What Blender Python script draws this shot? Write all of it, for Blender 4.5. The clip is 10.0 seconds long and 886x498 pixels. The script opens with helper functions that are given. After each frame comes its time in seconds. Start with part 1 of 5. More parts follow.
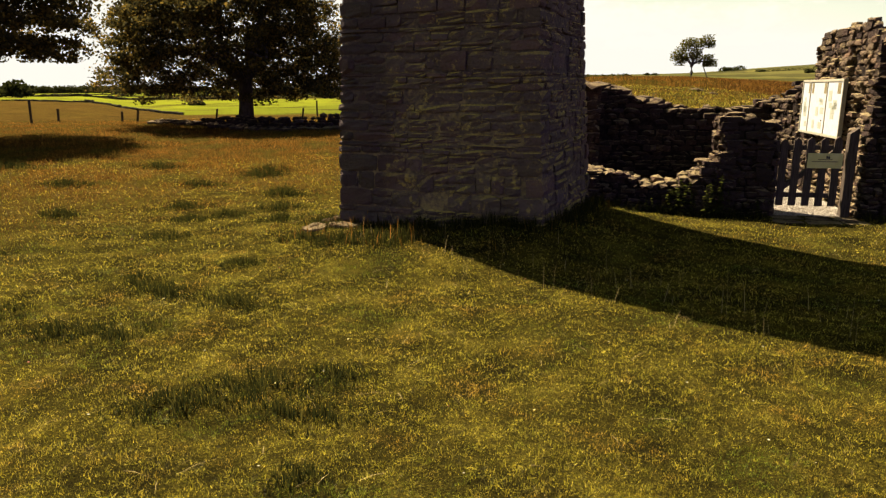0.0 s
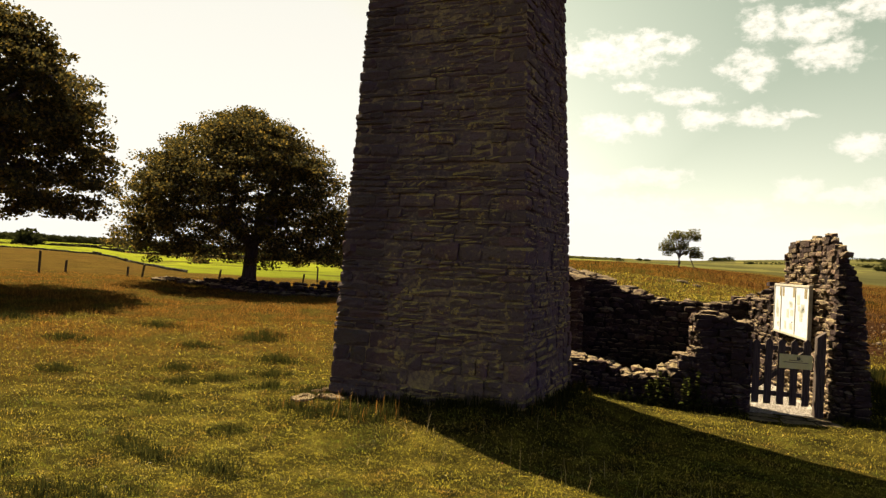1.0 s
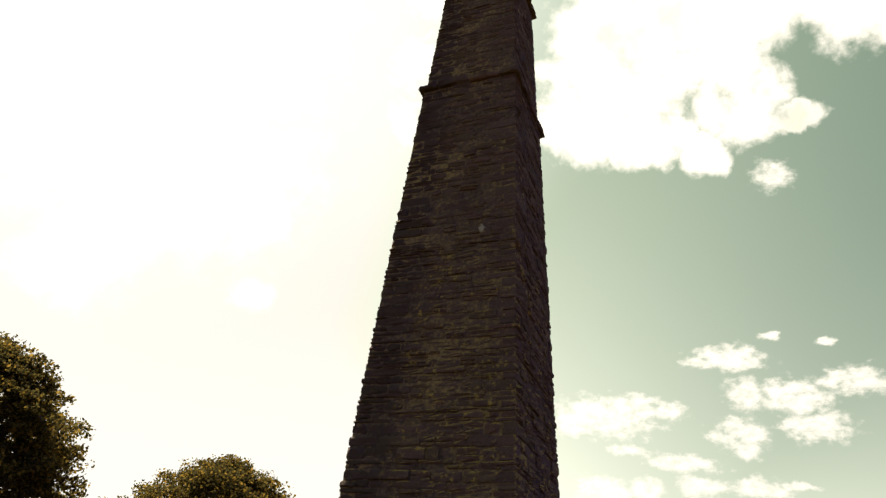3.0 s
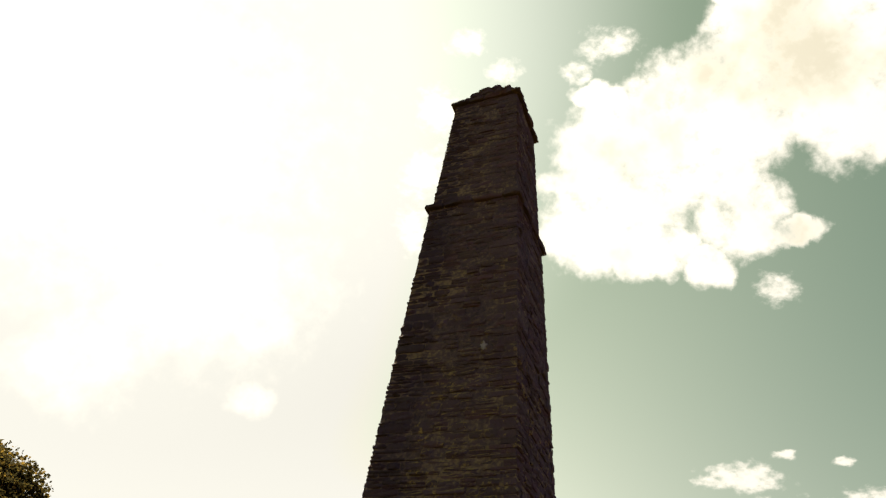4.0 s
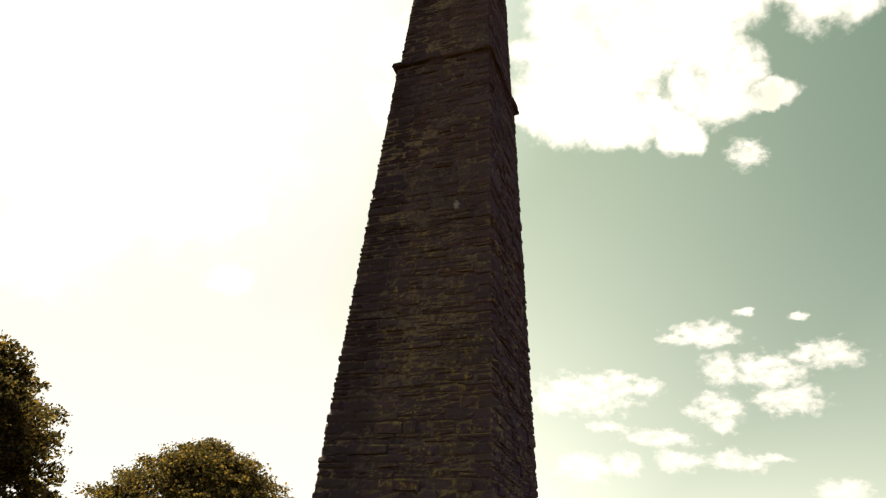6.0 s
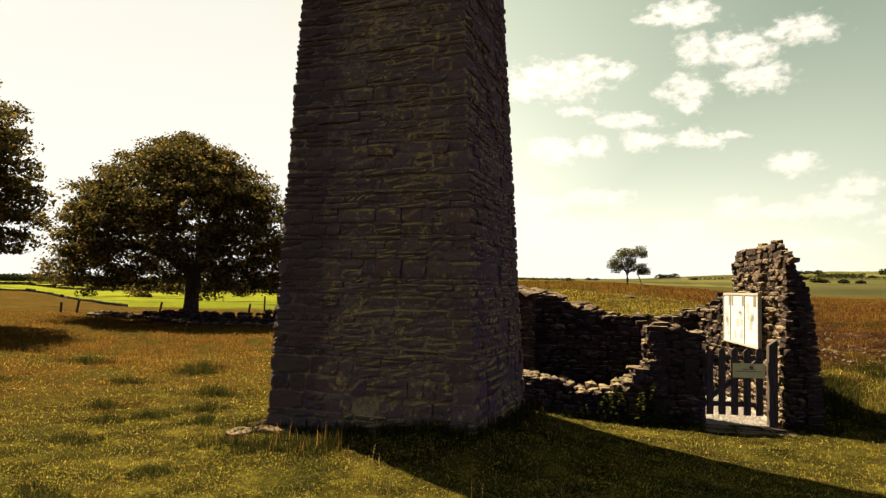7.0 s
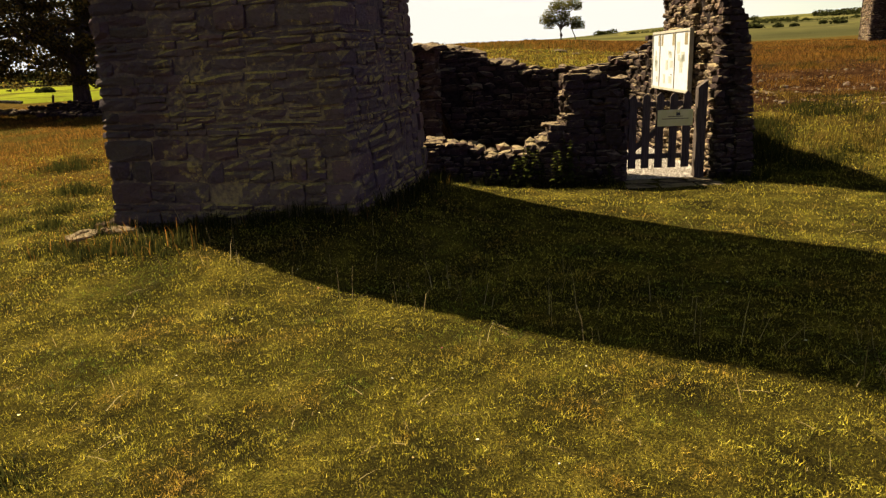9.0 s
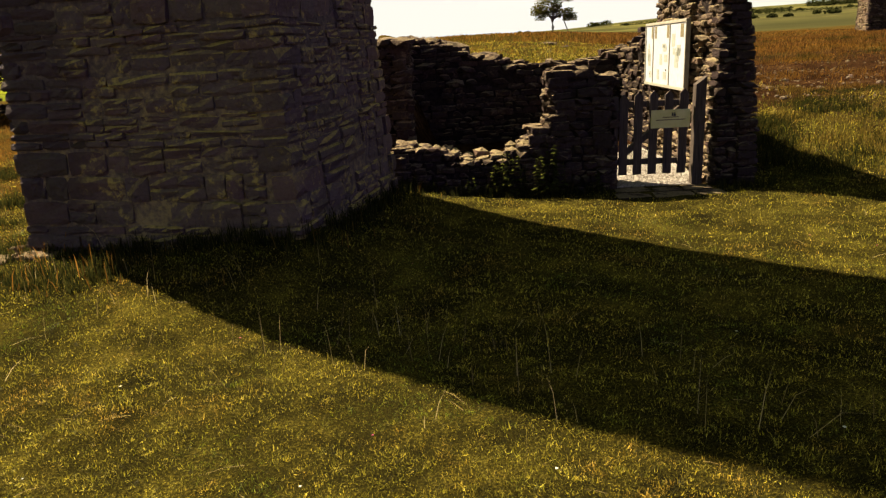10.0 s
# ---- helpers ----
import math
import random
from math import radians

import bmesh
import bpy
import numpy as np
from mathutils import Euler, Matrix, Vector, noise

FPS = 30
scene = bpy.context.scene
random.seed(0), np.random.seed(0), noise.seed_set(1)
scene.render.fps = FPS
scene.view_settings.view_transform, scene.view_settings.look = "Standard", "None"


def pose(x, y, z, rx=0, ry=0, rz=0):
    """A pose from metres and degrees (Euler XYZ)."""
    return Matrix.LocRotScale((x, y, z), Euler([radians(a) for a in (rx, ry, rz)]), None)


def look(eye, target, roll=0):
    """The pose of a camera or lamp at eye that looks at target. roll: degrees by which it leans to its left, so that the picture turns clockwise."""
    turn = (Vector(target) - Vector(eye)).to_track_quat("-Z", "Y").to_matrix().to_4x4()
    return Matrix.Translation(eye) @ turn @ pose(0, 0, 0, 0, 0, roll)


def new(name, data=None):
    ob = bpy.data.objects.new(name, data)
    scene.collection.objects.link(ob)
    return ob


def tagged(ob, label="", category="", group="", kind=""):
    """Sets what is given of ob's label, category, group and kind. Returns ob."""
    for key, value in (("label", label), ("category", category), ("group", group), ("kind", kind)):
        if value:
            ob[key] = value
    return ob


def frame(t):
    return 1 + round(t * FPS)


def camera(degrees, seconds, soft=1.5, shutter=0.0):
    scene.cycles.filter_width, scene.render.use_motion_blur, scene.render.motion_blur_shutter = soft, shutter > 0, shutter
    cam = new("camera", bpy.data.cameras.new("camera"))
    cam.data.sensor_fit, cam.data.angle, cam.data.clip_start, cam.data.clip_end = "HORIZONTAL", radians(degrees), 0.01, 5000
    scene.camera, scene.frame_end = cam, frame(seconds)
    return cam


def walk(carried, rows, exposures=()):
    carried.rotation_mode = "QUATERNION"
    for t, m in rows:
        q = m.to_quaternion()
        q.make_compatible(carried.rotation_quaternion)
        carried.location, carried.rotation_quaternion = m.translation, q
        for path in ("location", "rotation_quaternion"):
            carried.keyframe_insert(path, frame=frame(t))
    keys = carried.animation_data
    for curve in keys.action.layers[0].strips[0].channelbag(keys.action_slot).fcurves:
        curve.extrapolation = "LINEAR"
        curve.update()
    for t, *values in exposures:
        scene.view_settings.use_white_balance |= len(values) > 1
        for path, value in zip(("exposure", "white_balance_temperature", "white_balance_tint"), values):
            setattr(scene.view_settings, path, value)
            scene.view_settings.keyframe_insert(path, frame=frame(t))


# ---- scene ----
cam = camera(66.64, 10.0, soft=1.36)
# seconds, place, heading, pitch, roll
ROWS = [
    (0, -0.173, 0.021, 1.644, 4.18, -13.30, -0.37),
    (0.3, -0.136, -0.259, 1.684, 4.62, -11.41, 0.23),
    (0.5, -0.138, -0.315, 1.714, 4.64, -9.46, 0.85),
    (0.7, -0.122, -0.382, 1.755, 4.62, -5.16, 1.83),
    (1, -0.081, -0.389, 1.809, 4.05, 1.09, 3.13),
    (1.5, -0.083, -0.393, 1.867, 3.25, 9.54, 4.25),
    (2, -0.073, -0.413, 1.917, 3.87, 17.31, 5.09),
    (2.5, -0.073, -0.447, 1.973, 4.92, 24.53, 5.33),
    (2.7, -0.058, -0.431, 1.990, 5.41, 27.25, 5.86),
    (3.8, -0.047, -0.627, 1.971, 7.33, 37.14, 7.78),
    (4, -0.012, -0.687, 1.987, 7.93, 39.39, 8.56),
    (4.5, 0.001, -0.751, 1.979, 8.31, 44.28, 9.95),
    (5, 0.024, -0.716, 1.942, 8.22, 45.03, 10.13),
    (5.2, 0.024, -0.654, 1.942, 8.05, 44.68, 9.96),
    (6.3, -0.001, -0.338, 1.883, 2.53, 21.00, 2.72),
    (6.5, 0.010, -0.257, 1.818, 1.99, 16.05, 1.96),
    (7, 0.000, 0.000, 1.723, 0.02, 3.39, 1.21),
    (7.2, 0.040, 0.070, 1.647, -0.90, -0.81, 0.17),
    (7.5, 0.107, 0.246, 1.616, -1.82, -6.44, -0.97),
    (8, 0.286, 0.468, 1.616, -2.31, -11.76, -1.43),
    (8.2, 0.361, 0.596, 1.585, -2.63, -13.20, -1.61),
    (8.5, 0.423, 0.839, 1.571, -3.65, -14.28, -1.58),
    (9, 0.620, 1.203, 1.523, -4.65, -15.74, -2.76),
    (9.5, 0.812, 1.587, 1.521, -4.74, -16.53, -3.06),
    (10, 0.963, 2.012, 1.543, -5.02, -16.34, -3.15),
]
walk(cam, [(t, pose(x, y, z, 90 + pitch, 0, yaw) @ pose(0, 0, 0, 0, 0, roll)) for t, x, y, z, yaw, pitch, roll in ROWS],
     exposures=[(0.0, 2.2, 7600, 13.0), (1.0, 2.25, 7600, 13.0), (2.0, 2.4, 7600, 13.0), (2.7, 2.36, 7600, 13.0), (4.0, 2.2, 7600, 13.0), (5.2, 2.2, 7600, 13.0),
                (6.3, 2.36, 7600, 13.0), (7.0, 2.26, 7600, 13.0), (8.0, 2.2, 7600, 13.0), (10.0, 2.2, 7600, 13.0)])

# ---- world and sun ----
SUN_AZ, SUN_EL = -44.0, 50.0     # degrees: from +y towards +x, and above the horizon
sun_dir = Vector((math.sin(radians(SUN_AZ)) * math.cos(radians(SUN_EL)), math.cos(radians(SUN_AZ)) * math.cos(radians(SUN_EL)), math.sin(radians(SUN_EL))))
sun_data = bpy.data.lights.new("sun", "SUN")
sun_data.energy, sun_data.angle, sun_data.color = 5.0, radians(0.6), (1.0, 0.93, 0.8)
sun = new("sun", sun_data)
sun.matrix_world = look(sun_dir * 60, (0, 0, 0))

world = bpy.data.worlds.new("sky")
scene.world = world
world.use_nodes = True


class Nodes:
    """Short hand for node trees."""

    def __init__(self, tree):
        self.tree = tree
        tree.nodes.clear()

    def add(self, kind, inputs=None):
        node = self.tree.nodes.new(kind)
        for key, value in (inputs or {}).items():
            self.put(node, key, value)
        return node

    def put(self, node, key, value):
        if isinstance(value, bpy.types.NodeSocket):
            self.tree.links.new(value, node.inputs[key])
        else:
            node.inputs[key].default_value = value

    def math(self, op, a, b=0.0, c=0.0, clamp=False):
        node = self.add("ShaderNodeMath", {0: a, 1: b, 2: c})
        node.operation, node.use_clamp = op, clamp
        return node.outputs[0]

    def vec(self, op, a, b=(0, 0, 0)):
        node = self.add("ShaderNodeVectorMath", {0: a, 1: b})
        node.operation = op
        return node.outputs["Value"] if op in ("DOT_PRODUCT", "LENGTH", "DISTANCE") else node.outputs[0]

    def mix(self, fac, a, b, mode="MIX"):
        node = self.add("ShaderNodeMix")
        node.data_type, node.blend_type = "RGBA", mode
        for key, value in ((0, fac), (6, a), (7, b)):
            self.put(node, key, value)
        return node.outputs[2]

    def ramp(self, fac, stops):
        node = self.add("ShaderNodeValToRGB", {0: fac})
        el = node.color_ramp.elements
        while len(el) < len(stops):
            el.new(0.5)
        for e, (at, col) in zip(el, stops):
            e.position, e.color = at, (*col, 1)
        return node.outputs[0]

    def noise(self, scale, detail=4.0, rough=0.55, vector=None, distort=0.0):
        node = self.add("ShaderNodeTexNoise", {"Scale": scale, "Detail": detail, "Roughness": rough, "Distortion": distort})
        if vector is not None:
            self.put(node, "Vector", vector)
        return node.outputs[0]

    def attribute(self, name):
        node = self.add("ShaderNodeAttribute")
        node.attribute_name = name
        return node.outputs["Fac"]

    def smooth(self, value, low, high):
        node = self.add("ShaderNodeMapRange", {0: value, 1: low, 2: high, 3: 0.0, 4: 1.0})
        node.interpolation_type = "SMOOTHSTEP"
        return node.outputs[0]


def direction(az, el):
    return Vector((math.sin(radians(az)) * math.cos(radians(el)), math.cos(radians(az)) * math.cos(radians(el)), math.sin(radians(el))))


def build_sky():
    n = Nodes(world.node_tree)
    way = n.add("ShaderNodeTexCoord").outputs["Generated"]
    sky = n.add("ShaderNodeTexSky")
    sky.sky_type, sky.sun_disc, sky.altitude, sky.dust_density = "NISHITA", False, 300.0, 2.5
    sky.sun_elevation, sky.sun_rotation = radians(SUN_EL), radians(SUN_AZ)
    up = n.math("MAXIMUM", n.add("ShaderNodeSeparateXYZ", {0: way}).outputs[2], 0.0)
    dot = n.vec("DOT_PRODUCT", way, tuple(sun_dir))
    near = n.math("MAXIMUM", dot, 0.0)
    # clear air: blue-green high up and away from the sun, deeper blue behind
    tint = n.mix(n.smooth(dot, -0.20, 0.12), (0.054, 0.037, 0.165, 1), (0.0085, 0.0125, 0.0075, 1))
    clear = n.vec("ADD", n.vec("MULTIPLY", sky.outputs[0], tint), n.mix(n.smooth(dot, -0.20, 0.12), (0.0, 0.0, 0.0, 1), (0.042, 0.078, 0.058, 1)))

    def grey(value, colour):
        return n.vec("MULTIPLY", n.add("ShaderNodeCombineXYZ", {0: value, 1: value, 2: value}).outputs[0], colour)

    # pale summer haze, thickest low down and towards the sun, and the white glare about the sun
    ahead = n.math("ADD", n.math("MULTIPLY", n.math("MAXIMUM", n.math("SUBTRACT", dot, 0.45), 0.0), 5.0), n.math("ADD", 0.06, n.math("MULTIPLY", n.smooth(dot, -0.20, 0.4), 0.94)))
    low = n.math("MULTIPLY", n.math("MULTIPLY", n.math("EXPONENT", n.math("MULTIPLY", up, -5.2)), 1.25), ahead)
    glow = n.math("MULTIPLY", n.smooth(dot, 0.77, 0.99), 0.60)
    clear = n.vec("ADD", clear, n.vec("ADD", grey(low, (0.436, 0.424, 0.410)), grey(glow, (0.425, 0.430, 0.475))))
    clear = n.vec("ADD", clear, grey(n.math("MULTIPLY", n.smooth(dot, 0.48, 0.86), n.math("SUBTRACT", 0.24, n.math("MULTIPLY", up, 0.16))), (0.41, 0.445, 0.36)))
    dim = n.math("ADD", 0.95, n.math("MULTIPLY", n.smooth(up, 0.55, 0.1), 0.14))
    glare = n.math("MULTIPLY", n.smooth(dot, 0.82, 0.99), 0.20)
    clear = n.vec("MINIMUM", clear, grey(n.math("ADD", dim, glare), (0.370, 0.400, 0.405)))

    def bank(spots, lean, warp, broken, soft=True):
        """Cover of a group of clouds: each a soft spot (heading, height, half width, half height in degrees), frayed by noise."""
        cover = None
        for az, el, w, h in spots:
            c = direction(az, el)
            level = Vector((math.cos(radians(az)), -math.sin(radians(az)), 0))
            over = level.cross(c)
            right = level * math.cos(radians(lean)) + over * math.sin(radians(lean))
            above = over * math.cos(radians(lean)) - level * math.sin(radians(lean))
            off = n.vec("SUBTRACT", warp, tuple(c))
            a = n.math("DIVIDE", n.vec("DOT_PRODUCT", off, tuple(right)), radians(w) * (1.75 if soft else 1.3))
            b = n.math("DIVIDE", n.vec("DOT_PRODUCT", off, tuple(above)), radians(h) * (1.75 if soft else 1.3))
            far = n.math("ADD", n.math("MULTIPLY", a, a), n.math("MULTIPLY", b, b))
            spot = n.math("SUBTRACT", 1.0, n.math("SQRT", far) if soft else far)
            cover = spot if cover is None else n.math("MAXIMUM", cover, spot)
        return n.math("ADD", n.math("MINIMUM", cover, 0.62), broken)

    def warped(scale, amount, detail):
        wob = n.add("ShaderNodeTexNoise", {"Vector": way, "Scale": scale, "Detail": detail, "Roughness": 0.6})
        return n.vec("ADD", way, n.vec("MULTIPLY", n.vec("SUBTRACT", wob.outputs[1], (0.5, 0.5, 0.5)), (amount, amount, amount)))

    cumulus = [(12.0, 45.5, 5.9, 6.5), (8.5, 41.4, 3.8, 3.5), (21.8, 49.1, 6.2, 5.5), (34.0, 52.8, 6.0, 5.5), (43.4, 55.6, 5.0, 5.0), (36.2, 47.2, 3.8, 4.5), (23.7, 41.5, 3.2, 3.3),
               (19.6, 38.0, 1.9, 2.0), (14.3, 39.8, 3.9, 2.3), (28.3, 39.4, 1.9, 1.2), (28.5, 58.3, 1.4, 1.6), (9.9, 52.4, 2.2, 1.2), (44.1, 49.7, 4.0, 5.3), (52, 55, 7, 7)]
    wisps = [(-5.6, 62.9, 2.7, 1.0), (-1.0, 62.4, 0.9, 0.7), (-10.9, 61.1, 0.9, 0.9), (-9.1, 56.6, 1.1, 0.9), (-3.1, 54.6, 1.2, 0.9), (10.0, 62.2, 2.8, 1.3), (16.5, 63.4, 1.7, 0.9), (11.5, 56.4, 1.8, 1.0),
             (7.7, 54.5, 1.1, 0.6), (25.3, 35.3, 1.1, 0.9), (-10.8, 50.8, 1.7, 1.6), (-11.6, 45.3, 1.6, 1.9), (-11.5, 40.7, 1.2, 1.6)]
    fair = [(19.6, 21.9, 2.1, 0.8), (17.0, 21.6, 0.9, 0.4), (28.1, 19.6, 2.2, 0.8), (23.9, 18.7, 2.3, 1.0), (20.4, 18.9, 1.2, 1.2), (25.1, 16.5, 1.9, 0.9), (19.8, 16.1, 1.7, 0.9), (20.1, 15.0, 0.8, 0.6),
            (9.2, 17.4, 3.2, 1.3), (6.7, 16.9, 1.4, 0.9), (11.6, 18.2, 1.8, 0.8), (14.5, 17.9, 1.1, 0.6), (10.8, 14.9, 1.1, 0.4), (15.2, 14.0, 2.4, 0.5), (9.1, 11.7, 1.9, 0.9), (12.4, 11.9, 1.1, 0.7),
            (16.5, 12.3, 1.5, 0.6), (20.6, 12.3, 1.8, 0.6), (23.1, 12.4, 1.2, 0.25), (27.4, 10.0, 1.5, 0.7), (22.9, 23.3, 0.6, 0.3), (26.8, 22.5, 0.5, 0.2)]
    low = [(12.7, 7.8, 2.6, 0.6), (8.1, 7.3, 2.1, 0.6), (11.2, 5.3, 4.0, 0.8), (7.6, 4.5, 2.7, 0.5), (19.9, 5.1, 1.8, 0.7), (23.6, 6.8, 1.5, 0.7), (26.6, 6.4, 1.8, 0.5), (30.2, 6.6, 2.0, 0.8),
           (31.8, 8.1, 1.5, 0.6), (28.9, 4.0, 2.0, 0.4), (25.2, 3.6, 2.2, 0.3), (19.3, 3.5, 2.4, 0.3), (13.0, 3.5, 3.0, 0.4), (36, 5.5, 3, 0.8), (40, 8, 3, 1.0)]
    sunward = [(-30.9, 31.5, 7.2, 4.9), (-37.2, 22.3, 3.5, 1.8), (-24.2, 29.9, 2.4, 1.8), (-22.9, 23.8, 1.0, 0.8), (-46.2, 38.9, 12.3, 9.8), (-36.2, 23.5, 2.9, 3.1)]
    curls = n.noise(26.0, 8.0, 0.62, way)
    curl = n.math("MULTIPLY", n.math("SUBTRACT", curls, 0.5), 1.25)
    shreds = n.math("MULTIPLY", n.math("SUBTRACT", n.noise(60.0, 7.0, 0.62, n.vec("MULTIPLY", way, (1.0, 1.0, 1.6))), 0.5), 1.5)
    loose, tight = warped(16.0, 0.050, 7.0), warped(34.0, 0.020, 5.0)
    big = bank(cumulus, -10, loose, curl, False)
    m_big = n.smooth(big, 0.10, 0.62)
    m_wisp = n.math("MULTIPLY", n.smooth(bank(wisps, 4, loose, shreds), 0.12, 0.95), 0.95)
    m_fair = n.math("MULTIPLY", n.smooth(bank(fair, -4, tight, shreds), 0.12, 0.78), 0.95)
    m_low = n.math("MULTIPLY", n.smooth(bank(low, 0, tight, shreds), 0.08, 0.75), 0.85)
    m_sun = n.math("MULTIPLY", n.smooth(bank(sunward, 20, loose, curl), -0.05, 1.0), 0.75)
    mask = n.math("MAXIMUM", n.math("MAXIMUM", m_big, m_wisp), n.math("MAXIMUM", n.math("MAXIMUM", m_fair, m_low), m_sun))
    # thick cloud is greyer in its heart and on its underside
    deep = n.math("MULTIPLY", n.smooth(n.noise(7.0, 4.0, 0.5, n.vec("ADD", way, (0.3, 0.1, 0.2))), 0.50, 0.68), n.smooth(big, 0.25, 0.75))
    lit = n.math("ADD", 0.47, n.math("MULTIPLY", n.math("POWER", near, 3.0), 0.20))
    lit = n.math("SUBTRACT", lit, n.math("MULTIPLY", deep, 0.16))
    lit = n.math("SUBTRACT", lit, n.math("MULTIPLY", m_low, 0.02))
    white = n.vec("MULTIPLY", n.add("ShaderNodeCombineXYZ", {0: lit, 1: lit, 2: lit}).outputs[0], n.mix(deep, (0.97, 1.0, 0.96, 1), (0.99, 1.0, 0.86, 1)))
    col = n.mix(mask, clear, white)
    back = n.add("ShaderNodeBackground", {0: col, 1: 0.5})
    n.tree.links.new(back.outputs[0], n.add("ShaderNodeOutputWorld").inputs[0])


build_sky()

# ---- materials ----


def material(name, build, rough=0.9, gloss=0.02):
    """build(nodes, place, random) gives the colour, and optionally a height for the bump and its depth in metres."""
    m = bpy.data.materials.new(name)
    m.use_nodes = True
    n = Nodes(m.node_tree)
    place = n.add("ShaderNodeNewGeometry").outputs["Position"]
    rand = n.add("ShaderNodeObjectInfo").outputs["Random"]
    got = build(n, place, rand)
    col, height, depth = got if isinstance(got, tuple) else (got, None, 0)
    shader = n.add("ShaderNodeBsdfPrincipled", {"Base Color": col, "Roughness": rough, "Specular IOR Level": gloss})
    if height is not None:
        bump = n.add("ShaderNodeBump", {"Height": height, "Distance": depth, "Strength": 0.9})
        n.tree.links.new(bump.outputs[0], shader.inputs["Normal"])
    n.tree.links.new(shader.outputs[0], n.add("ShaderNodeOutputMaterial").inputs[0])
    return m


def leafy(name, build, through_part=0.4, gloss=0.0):
    """A leaf or blade: light comes through it."""
    m = bpy.data.materials.new(name)
    m.use_nodes = True
    n = Nodes(m.node_tree)
    geo = n.add("ShaderNodeNewGeometry")
    col = build(n, geo.outputs["Position"], geo.outputs["Random Per Island"])
    front = n.add("ShaderNodeBsdfPrincipled", {"Base Color": col, "Roughness": 0.6, "Specular IOR Level": gloss})
    behind = n.add("ShaderNodeBsdfTranslucent", {"Color": col})
    both = n.add("ShaderNodeMixShader", {0: through_part, 1: front.outputs[0], 2: behind.outputs[0]})
    n.tree.links.new(both.outputs[0], n.add("ShaderNodeOutputMaterial").inputs[0])
    return m


def stone_look(dark, light, lichen, island=False, zone=False):
    def build(n, p, r):
        if island:
            r = n.add("ShaderNodeNewGeometry").outputs["Random Per Island"]
        grain = n.noise(34.0, 6.0, 0.7, p)
        blotch = n.noise(3.2, 4.0, 0.6, p)
        tone = n.math("ADD", n.math("MULTIPLY", r, 0.3), n.math("MULTIPLY", grain, 0.7))
        col = n.ramp(tone, [(0.15, dark), (0.55, tuple((a + b) / 2 for a, b in zip(dark, light))), (0.9, light)])
        hue = n.math("FRACT", n.math("MULTIPLY", r, 7.31))
        col = n.mix(n.math("MULTIPLY", n.smooth(hue, 0.6, 1.0), 0.3), col, n.vec("MULTIPLY", col, (1.25, 0.85, 0.75)))
        col = n.mix(n.math("MULTIPLY", n.smooth(hue, 0.4, 0.0), 0.5), col, n.vec("MULTIPLY", col, (0.95, 1.02, 0.72)))
        grown = 1.0
        if zone:
            # lichen keeps to the middle of the chimney's face; its left quoins and its head are bare and darker
            side = n.vec("DOT_PRODUCT", n.vec("SUBTRACT", p, (-0.395, 8.401, 0.0)), (0.948, -0.318, 0.0))
            tall = n.add("ShaderNodeSeparateXYZ", {0: p}).outputs[2]
            edge = n.math("ADD", side, n.math("MULTIPLY", n.math("SUBTRACT", blotch, 0.5), 0.7))
            mid = n.smooth(edge, -0.70, -0.40)
            grown = n.math("MULTIPLY", mid, n.math("ADD", 0.30, n.math("MULTIPLY", n.smooth(n.math("ADD", tall, blotch), 8.6, 6.6), 0.70)))
            col = n.vec("MULTIPLY", col, n.ramp(mid, [(0.0, (0.66, 0.68, 0.72)), (1.0, (1.0, 1.0, 1.0))]))
        spots = n.smooth(n.math("ADD", n.noise(11.0, 7.0, 0.72, p), n.math("MULTIPLY", blotch, 0.5)), 0.80, 0.95)
        col = n.mix(n.math("MULTIPLY", n.math("MULTIPLY", spots, 0.75 if zone else 0.4), grown), col, (*lichen, 1))
        # moss and yellow lichen settle on the ledges; rubble tops get painted sunlight too
        ledge = n.math("MULTIPLY", n.smooth(n.add("ShaderNodeSeparateXYZ", {0: n.add("ShaderNodeNewGeometry").outputs["Normal"]}).outputs[2], 0.12 if zone else 0.45, 0.6 if zone else 0.85), n.smooth(n.noise(5.0, 4.0, 0.6, p), 0.36, 0.54))
        col = n.mix(n.math("MULTIPLY", n.math("MULTIPLY", ledge, 0.85), grown), col, n.ramp(grain, [(0.35, tuple(0.45 * c for c in lichen)), (0.65, lichen)]))
        return col, n.math("ADD", grain, n.math("MULTIPLY", n.noise(13.0, 4.0, 0.6, p), 1.6)), 0.028
    return build


M_STONE = material("weathered limestone", stone_look((0.066, 0.047, 0.043), (0.130, 0.094, 0.077), (0.36, 0.275, 0.075), False, True))
M_STONE_JOINED = material("weathered limestone far", stone_look((0.066, 0.047, 0.043), (0.130, 0.094, 0.077), (0.36, 0.275, 0.075), True, True))
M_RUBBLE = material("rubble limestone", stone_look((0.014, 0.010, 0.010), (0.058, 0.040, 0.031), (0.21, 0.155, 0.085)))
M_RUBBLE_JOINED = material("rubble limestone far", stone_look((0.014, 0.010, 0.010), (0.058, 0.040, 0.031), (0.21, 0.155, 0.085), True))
# paler copy of the rubble, with sunlight put into its colour
M_RUBBLE_SUN = material("sunlit rubble limestone", stone_look((0.045, 0.032, 0.024), (0.17, 0.122, 0.080), (0.26, 0.20, 0.10)))
M_RUBBLE_SUN_JOINED = material("sunlit rubble limestone far", stone_look((0.045, 0.032, 0.024), (0.17, 0.122, 0.080), (0.26, 0.20, 0.10), True))
